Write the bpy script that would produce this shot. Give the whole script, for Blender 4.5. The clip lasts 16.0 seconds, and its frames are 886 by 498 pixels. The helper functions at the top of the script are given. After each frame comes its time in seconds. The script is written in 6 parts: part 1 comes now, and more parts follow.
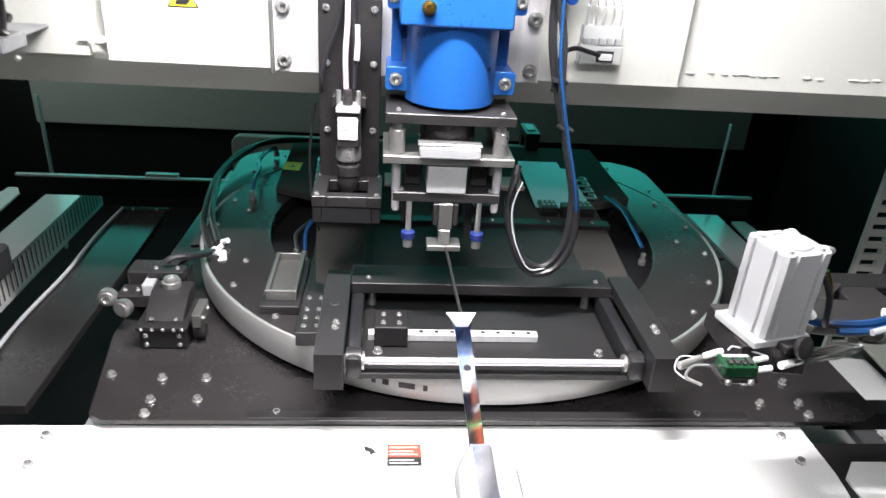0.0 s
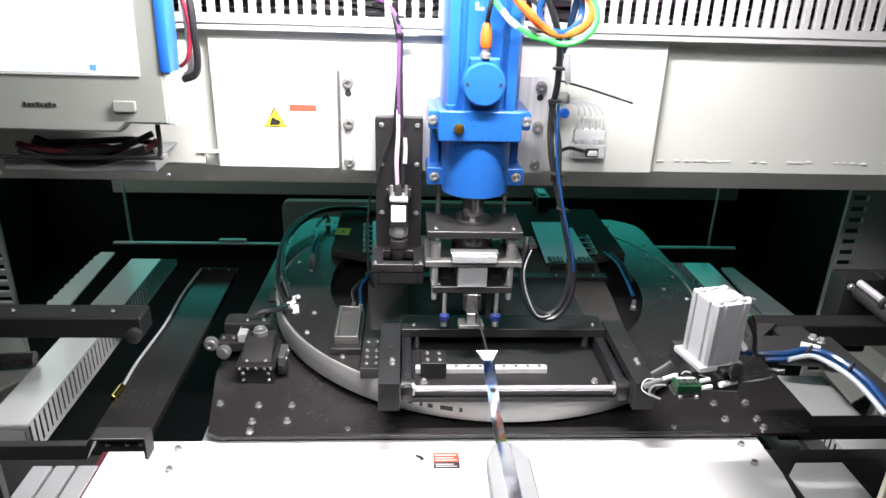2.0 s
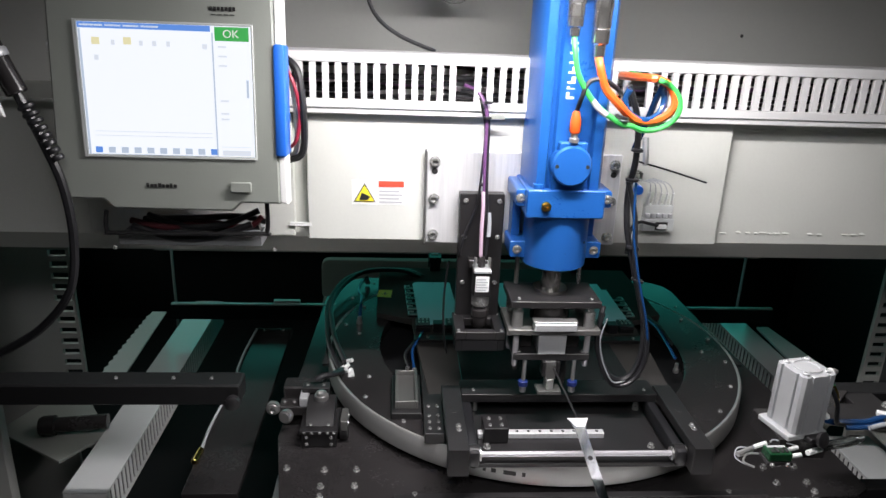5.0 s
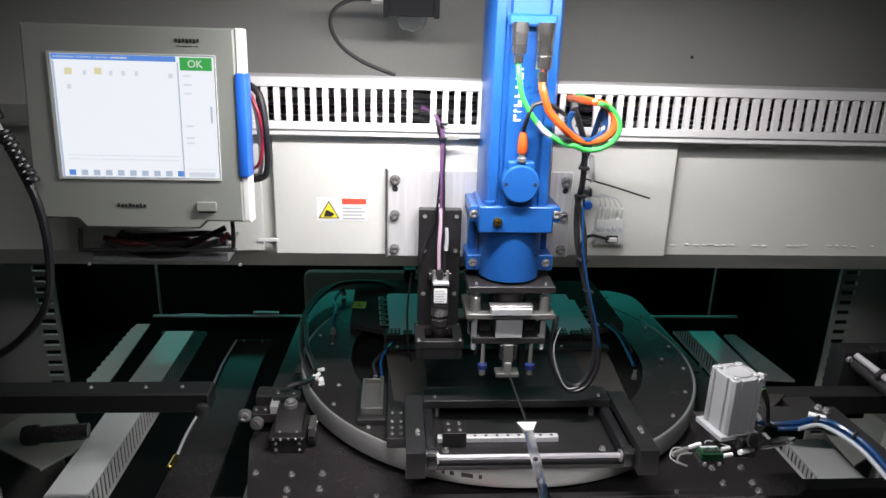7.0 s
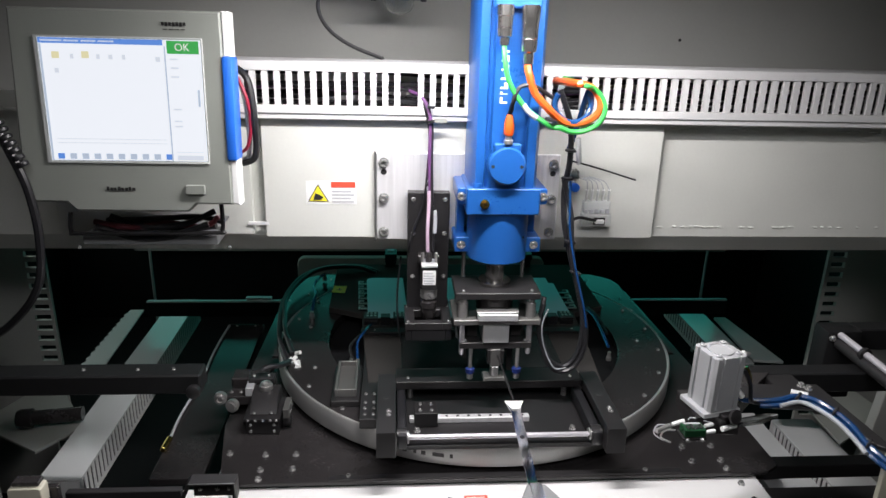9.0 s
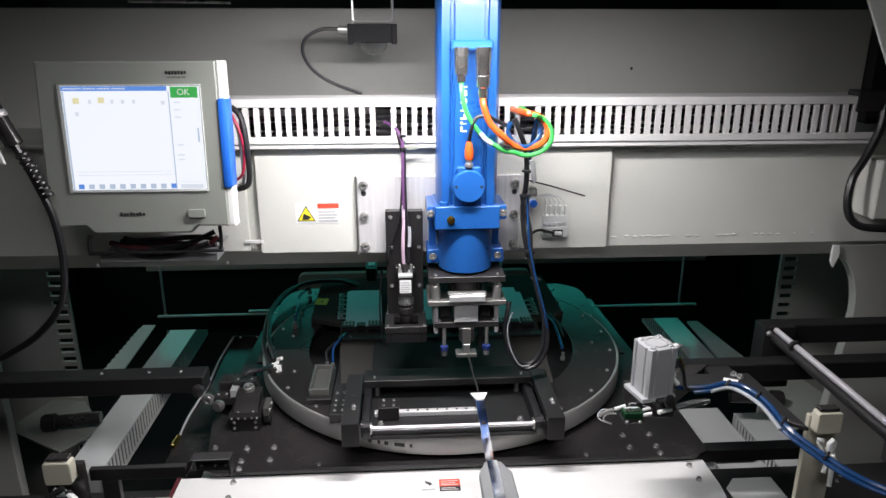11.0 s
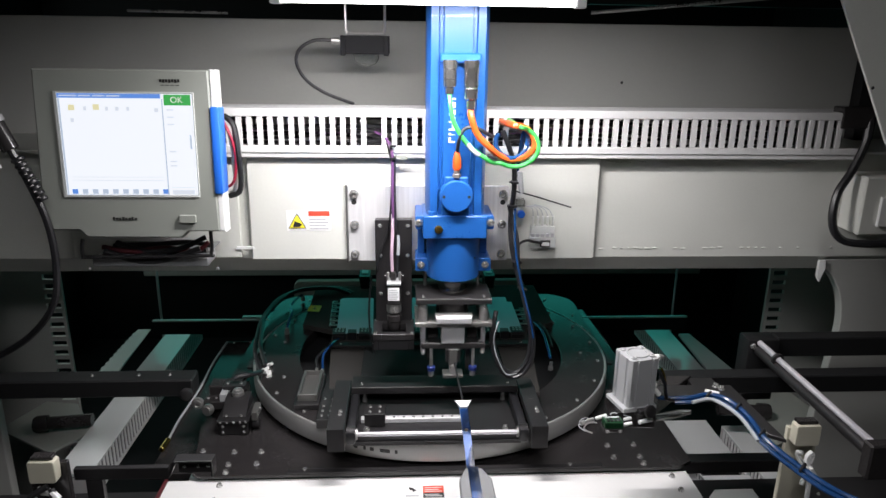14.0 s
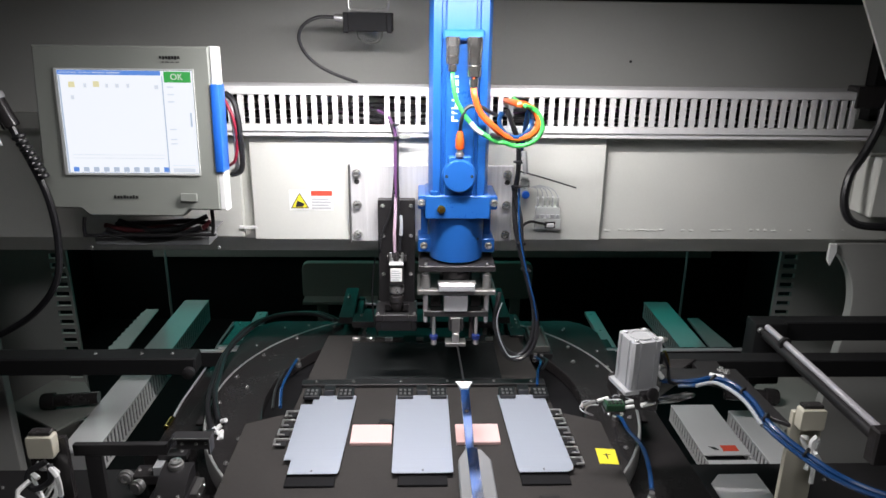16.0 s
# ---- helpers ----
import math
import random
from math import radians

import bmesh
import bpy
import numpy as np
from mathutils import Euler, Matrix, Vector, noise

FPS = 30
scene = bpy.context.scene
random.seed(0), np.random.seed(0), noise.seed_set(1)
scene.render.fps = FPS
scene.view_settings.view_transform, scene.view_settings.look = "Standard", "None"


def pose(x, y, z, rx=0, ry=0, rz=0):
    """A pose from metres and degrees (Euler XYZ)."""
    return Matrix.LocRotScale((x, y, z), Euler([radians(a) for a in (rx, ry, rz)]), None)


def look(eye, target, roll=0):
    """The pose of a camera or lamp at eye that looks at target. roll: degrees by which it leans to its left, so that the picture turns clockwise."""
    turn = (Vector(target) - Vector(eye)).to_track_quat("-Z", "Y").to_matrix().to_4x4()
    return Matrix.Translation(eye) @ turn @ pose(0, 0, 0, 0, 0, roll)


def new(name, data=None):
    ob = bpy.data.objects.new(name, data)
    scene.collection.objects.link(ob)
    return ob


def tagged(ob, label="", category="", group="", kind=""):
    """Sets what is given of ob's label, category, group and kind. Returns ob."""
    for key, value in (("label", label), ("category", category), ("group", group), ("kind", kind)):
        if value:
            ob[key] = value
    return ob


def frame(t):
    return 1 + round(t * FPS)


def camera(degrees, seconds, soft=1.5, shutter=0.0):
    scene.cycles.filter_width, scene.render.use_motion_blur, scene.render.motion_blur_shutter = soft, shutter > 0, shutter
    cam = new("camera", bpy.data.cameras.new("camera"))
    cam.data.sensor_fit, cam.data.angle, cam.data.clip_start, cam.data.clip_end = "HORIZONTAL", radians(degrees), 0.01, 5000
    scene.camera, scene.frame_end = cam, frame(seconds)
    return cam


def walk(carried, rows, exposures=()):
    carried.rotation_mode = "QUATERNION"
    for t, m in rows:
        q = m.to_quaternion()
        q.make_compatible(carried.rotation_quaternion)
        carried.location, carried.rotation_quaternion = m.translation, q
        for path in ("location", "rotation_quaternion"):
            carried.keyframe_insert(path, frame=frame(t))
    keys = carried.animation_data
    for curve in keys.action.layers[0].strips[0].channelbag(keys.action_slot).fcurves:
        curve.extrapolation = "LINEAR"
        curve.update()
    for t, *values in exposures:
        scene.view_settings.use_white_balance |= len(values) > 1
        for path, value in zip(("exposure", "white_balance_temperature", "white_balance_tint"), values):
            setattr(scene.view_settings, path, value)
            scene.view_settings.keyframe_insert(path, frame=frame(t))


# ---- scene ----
cam = camera(65.2, 16.0, 1.5, 0.5)
PATH = [
    (0, (0.015, -0.023, 0.565), (0.195, 1.763, -0.317), 4.0),
    (0.5, (0.007, -0.096, 0.599), (0.167, 1.706, -0.253), 3.2),
    (1, (-0.003, -0.157, 0.633), (0.141, 1.664, -0.182), 3.2),
    (1.5, (-0.016, -0.21, 0.666), (0.115, 1.625, -0.118), 2.1),
    (2, (-0.021, -0.257, 0.703), (0.095, 1.582, -0.074), 1.9),
    (2.5, (-0.035, -0.287, 0.729), (0.071, 1.562, -0.026), 2.3),
    (3, (-0.110, -0.286, 0.741), (0.027, 1.581, 0.037), 2.0),
    (3.5, (-0.149, -0.281, 0.745), (-0.025, 1.602, 0.083), 1.8),
    (4, (-0.182, -0.271, 0.746), (-0.046, 1.613, 0.089), 2.2),
    (6.5, (-0.134, -0.341, 0.779), (0.008, 1.552, 0.15), 2.0),
    (7, (-0.112, -0.351, 0.784), (0.029, 1.544, 0.162), 1.8),
    (7.5, (-0.105, -0.352, 0.777), (0.037, 1.546, 0.163), 1.8),
    (8, (-0.105, -0.358, 0.778), (0.042, 1.538, 0.159), 1.6),
    (8.5, (-0.1, -0.368, 0.771), (0.045, 1.526, 0.145), 1.8),
    (9, (-0.097, -0.366, 0.778), (0.052, 1.518, 0.124), 1.6),
    (11.5, (-0.028, -0.542, 0.823), (0.087, 1.366, 0.233), -0.1),
    (12, (-0.028, -0.541, 0.823), (0.089, 1.371, 0.245), 0.2),
    (12.5, (-0.019, -0.531, 0.83), (0.092, 1.381, 0.253), 0.9),
    (13, (-0.01, -0.537, 0.823), (0.102, 1.375, 0.247), 0.3),
    (13.5, (-0.008, -0.541, 0.824), (0.103, 1.368, 0.24), 0.7),
    (14, (-0.005, -0.544, 0.824), (0.105, 1.367, 0.243), 0.8),
    (14.5, (-0.003, -0.542, 0.827), (0.102, 1.369, 0.247), 1.3),
    (15, (0.004, -0.537, 0.832), (0.099, 1.372, 0.244), 1.3),
    (15.5, (0.014, -0.531, 0.817), (0.093, 1.377, 0.224), 1.3),
    (16, (0.017, -0.535, 0.813), (0.088, 1.363, 0.189), 0.8),
]
EXPOSURES = [(0.0, 1.12), (1.0, 1.04), (2.5, 0.7), (4.2, 0.08), (6.3, -0.26), (9.2, -0.26), (11.3, -0.17), (16.0, -0.17)]
walk(cam, [(t, look(eye, target, roll)) for t, eye, target, roll in PATH], EXPOSURES)

# ---- light ----
world = bpy.data.worlds.new("room")
scene.world = world
world.use_nodes = True
world.node_tree.nodes["Background"].inputs[0].default_value = (0.8, 0.9, 1.0, 1)
world.node_tree.nodes["Background"].inputs[1].default_value = 0.05


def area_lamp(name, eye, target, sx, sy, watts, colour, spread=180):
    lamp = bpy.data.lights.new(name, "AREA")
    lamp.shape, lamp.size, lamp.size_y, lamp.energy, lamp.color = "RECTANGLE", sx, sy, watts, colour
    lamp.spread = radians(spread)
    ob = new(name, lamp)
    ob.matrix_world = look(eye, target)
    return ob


LED_Y, LED_Z = 0.585, 0.8837
area_lamp("led_lamp", (0.034, LED_Y, LED_Z - 0.014), (0.034, LED_Y + 0.06, 0.0), 0.45, 0.03, 11.2, (1.0, 0.955, 0.965))
# added unseen fill from the front; narrow spread lets the sides fall off
area_lamp("front_fill", (0.0, -0.55, 1.72), (0.05, 0.72, 0.15), 1.1, 0.6, 5.0, (1.0, 0.975, 1.0), 75)


# ---- materials ----
def material(name, colour, rough=0.5, metal=0.0, grain=0.12, scale=60.0, bump=0.0, spec=0.5, coat=0.0, emit=0.0, streak=None, wear=0.0):
    """A surface with two scales of variation in colour and gloss, and fine relief."""
    m = bpy.data.materials.new(name)
    m.use_nodes = True
    n, l = m.node_tree.nodes, m.node_tree.links
    b = n["Principled BSDF"]
    b.inputs["Metallic"].default_value = metal
    b.inputs["Specular IOR Level"].default_value = spec
    b.inputs["Coat Weight"].default_value = coat
    co = n.new("ShaderNodeTexCoord")
    mp = n.new("ShaderNodeMapping")
    if streak:
        mp.inputs["Scale"].default_value = streak
    l.new(co.outputs["Object"], mp.inputs["Vector"])
    fine, broad = n.new("ShaderNodeTexNoise"), n.new("ShaderNodeTexNoise")
    fine.inputs["Scale"].default_value, broad.inputs["Scale"].default_value = scale * 6, scale * 0.2
    fine.inputs["Detail"].default_value = broad.inputs["Detail"].default_value = 4
    for x in (fine, broad):
        l.new(mp.outputs["Vector"], x.inputs["Vector"])
    mix = n.new("ShaderNodeMath")
    mix.operation = "MULTIPLY_ADD"
    l.new(fine.outputs["Fac"], mix.inputs[0])
    mix.inputs[1].default_value = 0.4
    l.new(broad.outputs["Fac"], mix.inputs[2])
    ramp = n.new("ShaderNodeMapRange")
    ramp.inputs["From Min"].default_value, ramp.inputs["From Max"].default_value = 0.35, 1.05
    ramp.inputs["To Min"].default_value, ramp.inputs["To Max"].default_value = 1 - grain, 1 + grain
    l.new(mix.outputs[0], ramp.inputs["Value"])
    mul = n.new("ShaderNodeMix")
    mul.data_type, mul.blend_type = "RGBA", "MULTIPLY"
    mul.inputs[0].default_value = 1
    mul.inputs[6].default_value = (*colour, 1)
    l.new(ramp.outputs[0], mul.inputs[7])
    l.new(mul.outputs[2], b.inputs["Base Color"])
    rr = n.new("ShaderNodeMapRange")
    rr.inputs["From Min"].default_value, rr.inputs["From Max"].default_value = 0.35, 1.05
    rr.inputs["To Min"].default_value, rr.inputs["To Max"].default_value = max(0.03, rough - 0.08), min(1, rough + 0.08)
    l.new(mix.outputs[0], rr.inputs["Value"])
    l.new(rr.outputs[0], b.inputs["Roughness"])
    if bump:
        bp = n.new("ShaderNodeBump")
        bp.inputs["Strength"].default_value, bp.inputs["Distance"].default_value = bump, 0.0006
        l.new(fine.outputs["Fac"], bp.inputs["Height"])
        l.new(bp.outputs[0], b.inputs["Normal"])
    if emit:
        l.new(mul.outputs[2], b.inputs["Emission Color"])
        l.remove(b.inputs["Base Color"].links[0])
        b.inputs["Base Color"].default_value = (0.03, 0.03, 0.03, 1)
        b.inputs["Emission Strength"].default_value = emit
    return m


BLACK = material("black_anodised", (0.025, 0.023, 0.0235), 0.23, 0.0, 0.25, 40, 0.15, 0.5)
BLACK2 = material("black_oxide_steel", (0.022, 0.021, 0.022), 0.38, 0.1, 0.3, 50, 0.1, 0.35)
DARK = material("dark_paint", (0.011, 0.0112, 0.0118), 0.5, 0.0, 0.2, 20, 0.1, 0.25)
GLOSSBLACK = material("glossy_black_plate", (0.03, 0.032, 0.033), 0.18, 0.0, 0.15, 30, 0.0, 0.6)
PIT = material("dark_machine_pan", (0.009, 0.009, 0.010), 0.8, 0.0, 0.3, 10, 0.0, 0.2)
GREY = material("cream_powder_coat", (0.62, 0.63, 0.59), 0.5, 0.0, 0.05, 30, 0.25)
# grey paint; on the cream posts it stands in for weaker light
GREYDARK = material("grey_paint_and_shaded_cream", (0.34, 0.345, 0.325), 0.6, 0.0, 0.06, 20, 0.2)
WHITE = material("white_powder_coat", (0.80, 0.80, 0.79), 0.45, 0.0, 0.04, 30, 0.2)
DUCT = material("light_grey_pvc", (0.68, 0.68, 0.68), 0.5, 0.0, 0.04, 30, 0.05)
LID = material("glossy_grey_pvc_lid", (0.60, 0.61, 0.61), 0.14, 0.0, 0.04, 30, 0.0, 0.6)
ALU = material("milled_aluminium", (0.72, 0.72, 0.73), 0.36, 0.35, 0.14, 60, 0.2, streak=(14, 14, 0.5))
ALU2 = material("bead_blasted_aluminium", (0.50, 0.51, 0.52), 0.42, 0.4, 0.06, 60, 0.2)
SCREWM = material("zinc_screw", (0.62, 0.62, 0.61), 0.27, 0.8, 0.1, 60)
STEEL = material("bright_steel", (0.46, 0.455, 0.45), 0.3, 0.8, 0.1, 60)
NICKEL = material("nickel_plate", (0.55, 0.54, 0.52), 0.2, 0.97, 0.05, 60)
CHROME = material("chrome_rod", (0.70, 0.68, 0.72), 0.16, 0.5, 0.03, 60)
TIN = material("dull_grey_tin", (0.15, 0.148, 0.142), 0.35, 0.5, 0.15, 60)
RIM = material("ground_steel_rim", (0.40, 0.40, 0.39), 0.42, 0.5, 0.08, 30, 0.1, streak=(1, 1, 12))
BLUE = material("blue_anodised", (0.014, 0.098, 0.36), 0.32, 0.1, 0.08, 50, 0.15, 0.5, 0.25)
BLUE2 = material("blue_plastic", (0.02, 0.15, 0.68), 0.4, 0.0, 0.05, 40)
NAVY = material("dark_blue_nylon", (0.008, 0.02, 0.12), 0.45, 0.0, 0.1, 60)
GREYMID = material("mid_grey_paint", (0.20, 0.205, 0.21), 0.45, 0.0, 0.06, 60, 0.1)
BEZEL = material("grey_green_plastic", (0.26, 0.275, 0.25), 0.5, 0.0, 0.04, 60, 0.2)
OFFWHITE = material("white_plastic", (0.78, 0.79, 0.78), 0.4, 0.0, 0.03, 40)
PALEFRAME = material("pale_grey_plastic", (0.55, 0.57, 0.56), 0.5, 0.0, 0.04, 60)
SCREEN = material("lit_screen", (0.90, 0.93, 1.0), 0.25, 0.0, 0.02, 12, emit=1.12)
SCRBLUE = material("lit_title_bar", (0.10, 0.26, 0.72), 0.3, 0.0, 0.02, 12, emit=1.1)
SCRGREEN = material("lit_ok_field", (0.03, 0.42, 0.07), 0.3, 0.0, 0.02, 12, emit=1.0)
SCRGREY = material("lit_screen_lines", (0.50, 0.58, 0.72), 0.3, 0.0, 0.02, 12, emit=1.0)
SCRPALE = material("lit_pale_lines", (0.72, 0.76, 0.84), 0.3, 0.0, 0.02, 12, emit=1.05)
SCRYEL = material("lit_screen_icons", (0.80, 0.74, 0.45), 0.3, 0.0, 0.02, 12, emit=1.05)
RUBBER = material("black_rubber", (0.014, 0.014, 0.016), 0.4, 0.0, 0.2, 80)
CBLUE = material("blue_hose", (0.009, 0.045, 0.14), 0.22, 0.0, 0.1, 80)
CWHITE = material("white_cable", (0.38, 0.40, 0.42), 0.4, 0.0, 0.06, 80)
CGREEN = material("green_cable", (0.04, 0.38, 0.07), 0.4, 0.0, 0.06, 80)
CORANGE = material("orange_cable", (0.60, 0.085, 0.012), 0.4, 0.0, 0.06, 80)
CPURPLE = material("purple_cable", (0.13, 0.05, 0.15), 0.4, 0.0, 0.06, 80)
CPINK = material("pink_sleeve", (0.46, 0.34, 0.43), 0.45, 0.0, 0.06, 80)
DARKRED = material("dark_red_rubber", (0.10, 0.015, 0.02), 0.5, 0.0, 0.1, 60)
CRED = material("red_cable", (0.30, 0.015, 0.04), 0.4, 0.0, 0.06, 80)
BRASS = material("brass", (0.72, 0.52, 0.16), 0.25, 1.0, 0.06, 60)
YELLOW = material("yellow_paper", (0.85, 0.74, 0.04), 0.6, 0.0, 0.04, 60)
RED = material("red_print", (0.72, 0.09, 0.05), 0.5, 0.0, 0.04, 60)
INK = material("black_print", (0.02, 0.02, 0.02), 0.5, 0.0, 0.04, 60)
PALEINK = material("grey_print", (0.45, 0.46, 0.48), 0.5, 0.0, 0.04, 60)
PCB = material("green_circuit_board", (0.006, 0.045, 0.016), 0.3, 0.0, 0.3, 90)
BLANK = material("brushed_steel_blank", (0.50, 0.545, 0.63), 0.4, 0.45, 0.05, 60, streak=(0.4, 20, 1))
PINK = material("pink_foam", (0.78, 0.52, 0.50), 0.7, 0.0, 0.05, 60)
TEAL = material("teal_varnish", (0.03, 0.30, 0.26), 0.4, 0.0, 0.12, 40)
BEIGE = material("beige_plastic", (0.55, 0.53, 0.43), 0.5, 0.0, 0.06, 60)
MIRROR = material("polished_steel_strip", (0.80, 0.82, 0.86), 0.07, 1.0, 0.03, 60)
LEDM = material("lit_led_tube", (1.0, 0.99, 0.97), 0.4, 0.0, 0.0, 10, emit=14.0)
MATTE = material("matte_black_board", (0.045, 0.042, 0.040), 0.85, 0.0, 0.2, 30, 0.1, 0.15)
TEALPANE = material("daylit_teal_pane", (0.05, 0.62, 0.53), 0.3, 0.0, 0.03, 3, emit=1.1)
# glow of the added fill pane on the west wall
PALEFILL = material("pale_fill_glow", (0.85, 1.0, 0.95), 0.3, 0.0, 0.03, 3, emit=1.6)


def glass(name, colour, rough):
    m = bpy.data.materials.new(name)
    m.use_nodes = True
    b = m.node_tree.nodes["Principled BSDF"]
    b.inputs["Base Color"].default_value = (*colour, 1)
    b.inputs["Transmission Weight"].default_value = 1
    b.inputs["Roughness"].default_value = rough
    return m


CLEAR = glass("clear_plastic", (0.75, 0.78, 0.78), 0.15)
DOME = glass("clear_lamp_dome", (0.93, 0.95, 0.94), 0.04)


# ---- builders ----
def bm_new():
    return bmesh.new()


def box(bm, x0, x1, y0, y1, z0, z1, bev=0.0, seg=1):
    vs = [bm.verts.new((x, y, z)) for z in (z0, z1) for x, y in ((x0, y0), (x1, y0), (x1, y1), (x0, y1))]
    fs = [bm.faces.new([vs[i] for i in q]) for q in ((3, 2, 1, 0), (4, 5, 6, 7), (0, 1, 5, 4), (1, 2, 6, 5), (2, 3, 7, 6), (3, 0, 4, 7))]
    if bev:
        bmesh.ops.bevel(bm, geom=list({e for f in fs for e in f.edges}), offset=bev, segments=seg, affect="EDGES", profile=0.5)
    return bm


def prism(bm, poly, z0, z1, axis="z", bev=0.0):
    """A flat polygon pushed from z0 to z1 along the axis."""
    put = {"z": lambda a, b, c: (a, b, c), "y": lambda a, b, c: (a, c, b), "x": lambda a, b, c: (c, a, b)}[axis]
    lo = [bm.verts.new(put(a, b, z0)) for a, b in poly]
    hi = [bm.verts.new(put(a, b, z1)) for a, b in poly]
    k = len(poly)
    fs = [bm.faces.new(lo[::-1]), bm.faces.new(hi)] + [bm.faces.new((lo[i], lo[(i + 1) % k], hi[(i + 1) % k], hi[i])) for i in range(k)]
    bmesh.ops.recalc_face_normals(bm, faces=fs)
    if bev:
        bmesh.ops.bevel(bm, geom=list({e for f in fs[:2] for e in f.edges}), offset=bev, segments=1, affect="EDGES")
    return bm


def lathe(bm, base, axis, profile, n=24):
    """A turned body: the profile's (radius, distance) along the axis from base."""
    q = Vector(axis).to_track_quat("Z", "Y")
    base = Vector(base)
    rings = []
    for r, d in profile:
        rings.append([bm.verts.new(base + q @ Vector((max(r, 1e-5) * math.cos(2 * math.pi * i / n), max(r, 1e-5) * math.sin(2 * math.pi * i / n), d))) for i in range(n)])
    fs = []
    for a, b in zip(rings, rings[1:]):
        for i in range(n):
            fs.append(bm.faces.new((a[i], a[(i + 1) % n], b[(i + 1) % n], b[i])))
    fs.append(bm.faces.new(rings[0][::-1]))
    fs.append(bm.faces.new(rings[-1]))
    for f in fs[:-2]:
        f.smooth = True
    return bm


def rod(bm, a, b, r, n=16, bev=0.0):
    d = (Vector(b) - Vector(a))
    h = d.length
    prof = [(r, 0), (r, h)] if not bev else [(r - bev, 0), (r, bev), (r, h - bev), (r - bev, h)]
    return lathe(bm, a, d, prof, n)


def sweep(bm, pts, r, n=8, steps=6):
    """A round cable through the points, smoothly."""
    P = [Vector(p) for p in pts]
    line = []
    for i in range(len(P) - 1):
        p0, p1, p2, p3 = P[max(i - 1, 0)], P[i], P[i + 1], P[min(i + 2, len(P) - 1)]
        for s in range(steps):
            t = s / steps
            line.append(0.5 * ((2 * p1) + (p2 - p0) * t + (2 * p0 - 5 * p1 + 4 * p2 - p3) * t * t + (3 * p1 - p0 - 3 * p2 + p3) * t ** 3))
    line.append(P[-1])
    rings, up = [], Vector((0.13, 0.31, 0.94))
    for i, p in enumerate(line):
        d = (line[min(i + 1, len(line) - 1)] - line[max(i - 1, 0)]).normalized()
        side = d.cross(up)
        if side.length < 0.1:
            side = d.cross(Vector((1, 0, 0)))
        side.normalize()
        up = side.cross(d)
        rings.append([bm.verts.new(p + r * (math.cos(a) * side + math.sin(a) * up)) for a in [2 * math.pi * k / n for k in range(n)]])
    for a, b in zip(rings, rings[1:]):
        for k in range(n):
            bm.faces.new((a[k], a[(k + 1) % n], b[(k + 1) % n], b[k])).smooth = True
    bm.faces.new(rings[0][::-1])
    bm.faces.new(rings[-1])
    return bm


def mesh_of(name, bm, mat):
    bmesh.ops.recalc_face_normals(bm, faces=bm.faces)
    me = bpy.data.meshes.new(name)
    bm.to_mesh(me)
    bm.free()
    me.materials.append(mat)
    me.set_sharp_from_angle(angle=0.6)
    return me


def part(name, bm, mat, parent=None, label=""):
    ob = new(name, mesh_of(name, bm, mat))
    if parent is not None:
        ob.parent = parent
    if label:
        ob["label"] = label
    return ob


def thing(name, label, category, group="", at=(0, 0, 0)):
    ob = new(name)
    ob.empty_display_size = 0.02
    ob.location = at
    return tagged(ob, label, category, group)


def solid(name, bm, mat, label, category, group="", kind=""):
    return tagged(part(name, bm, mat), label, category, group, kind)


def structure(name, bm, mat, label):
    return tagged(part(name, bm, mat), label, "structure", kind="structure")


def screw_mesh(r=0.0055, h=0.0055):
    """A socket head cap screw on a washer, its hexagon sunk in."""
    bm = bm_new()
    lathe(bm, (0, 0, 0), (0, 0, 1), [(r * 1.3, 0), (r * 1.3, h * 0.2), (r, h * 0.22), (r, h * 0.85), (r * 0.88, h), (r * 0.56, h), (r * 0.5, h * 0.25)], 12)
    return mesh_of("screw", bm, SCREWM)


SCREW, BOLT, TINY = screw_mesh(0.0048, 0.006), screw_mesh(0.0075, 0.008), screw_mesh(0.0026, 0.003)


def screws(parent, places, me=SCREW, turn=(0, 0, 0), name="screw"):
    for p in places:
        ob = new(name, me)
        ob.parent = parent
        ob.matrix_local = pose(*p, *turn)


def text(name, words, size, m, mat, parent, label=""):
    cu = bpy.data.curves.new(name, "FONT")
    cu.body, cu.size, cu.extrude, cu.align_x, cu.align_y = words, size, 0.0002, "CENTER", "CENTER"
    tmp = bpy.data.objects.new(name, cu)
    me = bpy.data.meshes.new_from_object(tmp)
    bpy.data.objects.remove(tmp)
    me.materials.append(mat)
    ob = new(name, me)
    ob.parent, ob.matrix_local = parent, m
    return ob


def arc(cx, cy, r, a0, a1, n):
    return [(cx + r * math.cos(math.radians(a0 + (a1 - a0) * i / n)), cy + r * math.sin(math.radians(a0 + (a1 - a0) * i / n))) for i in range(n + 1)]


def rounded(x0, x1, y0, y1, r, n=4):
    return arc(x1 - r, y1 - r, r, 0, 90, n) + arc(x0 + r, y1 - r, r, 90, 180, n) + arc(x0 + r, y0 + r, r, 180, 270, n) + arc(x1 - r, y0 + r, r, 270, 360, n)


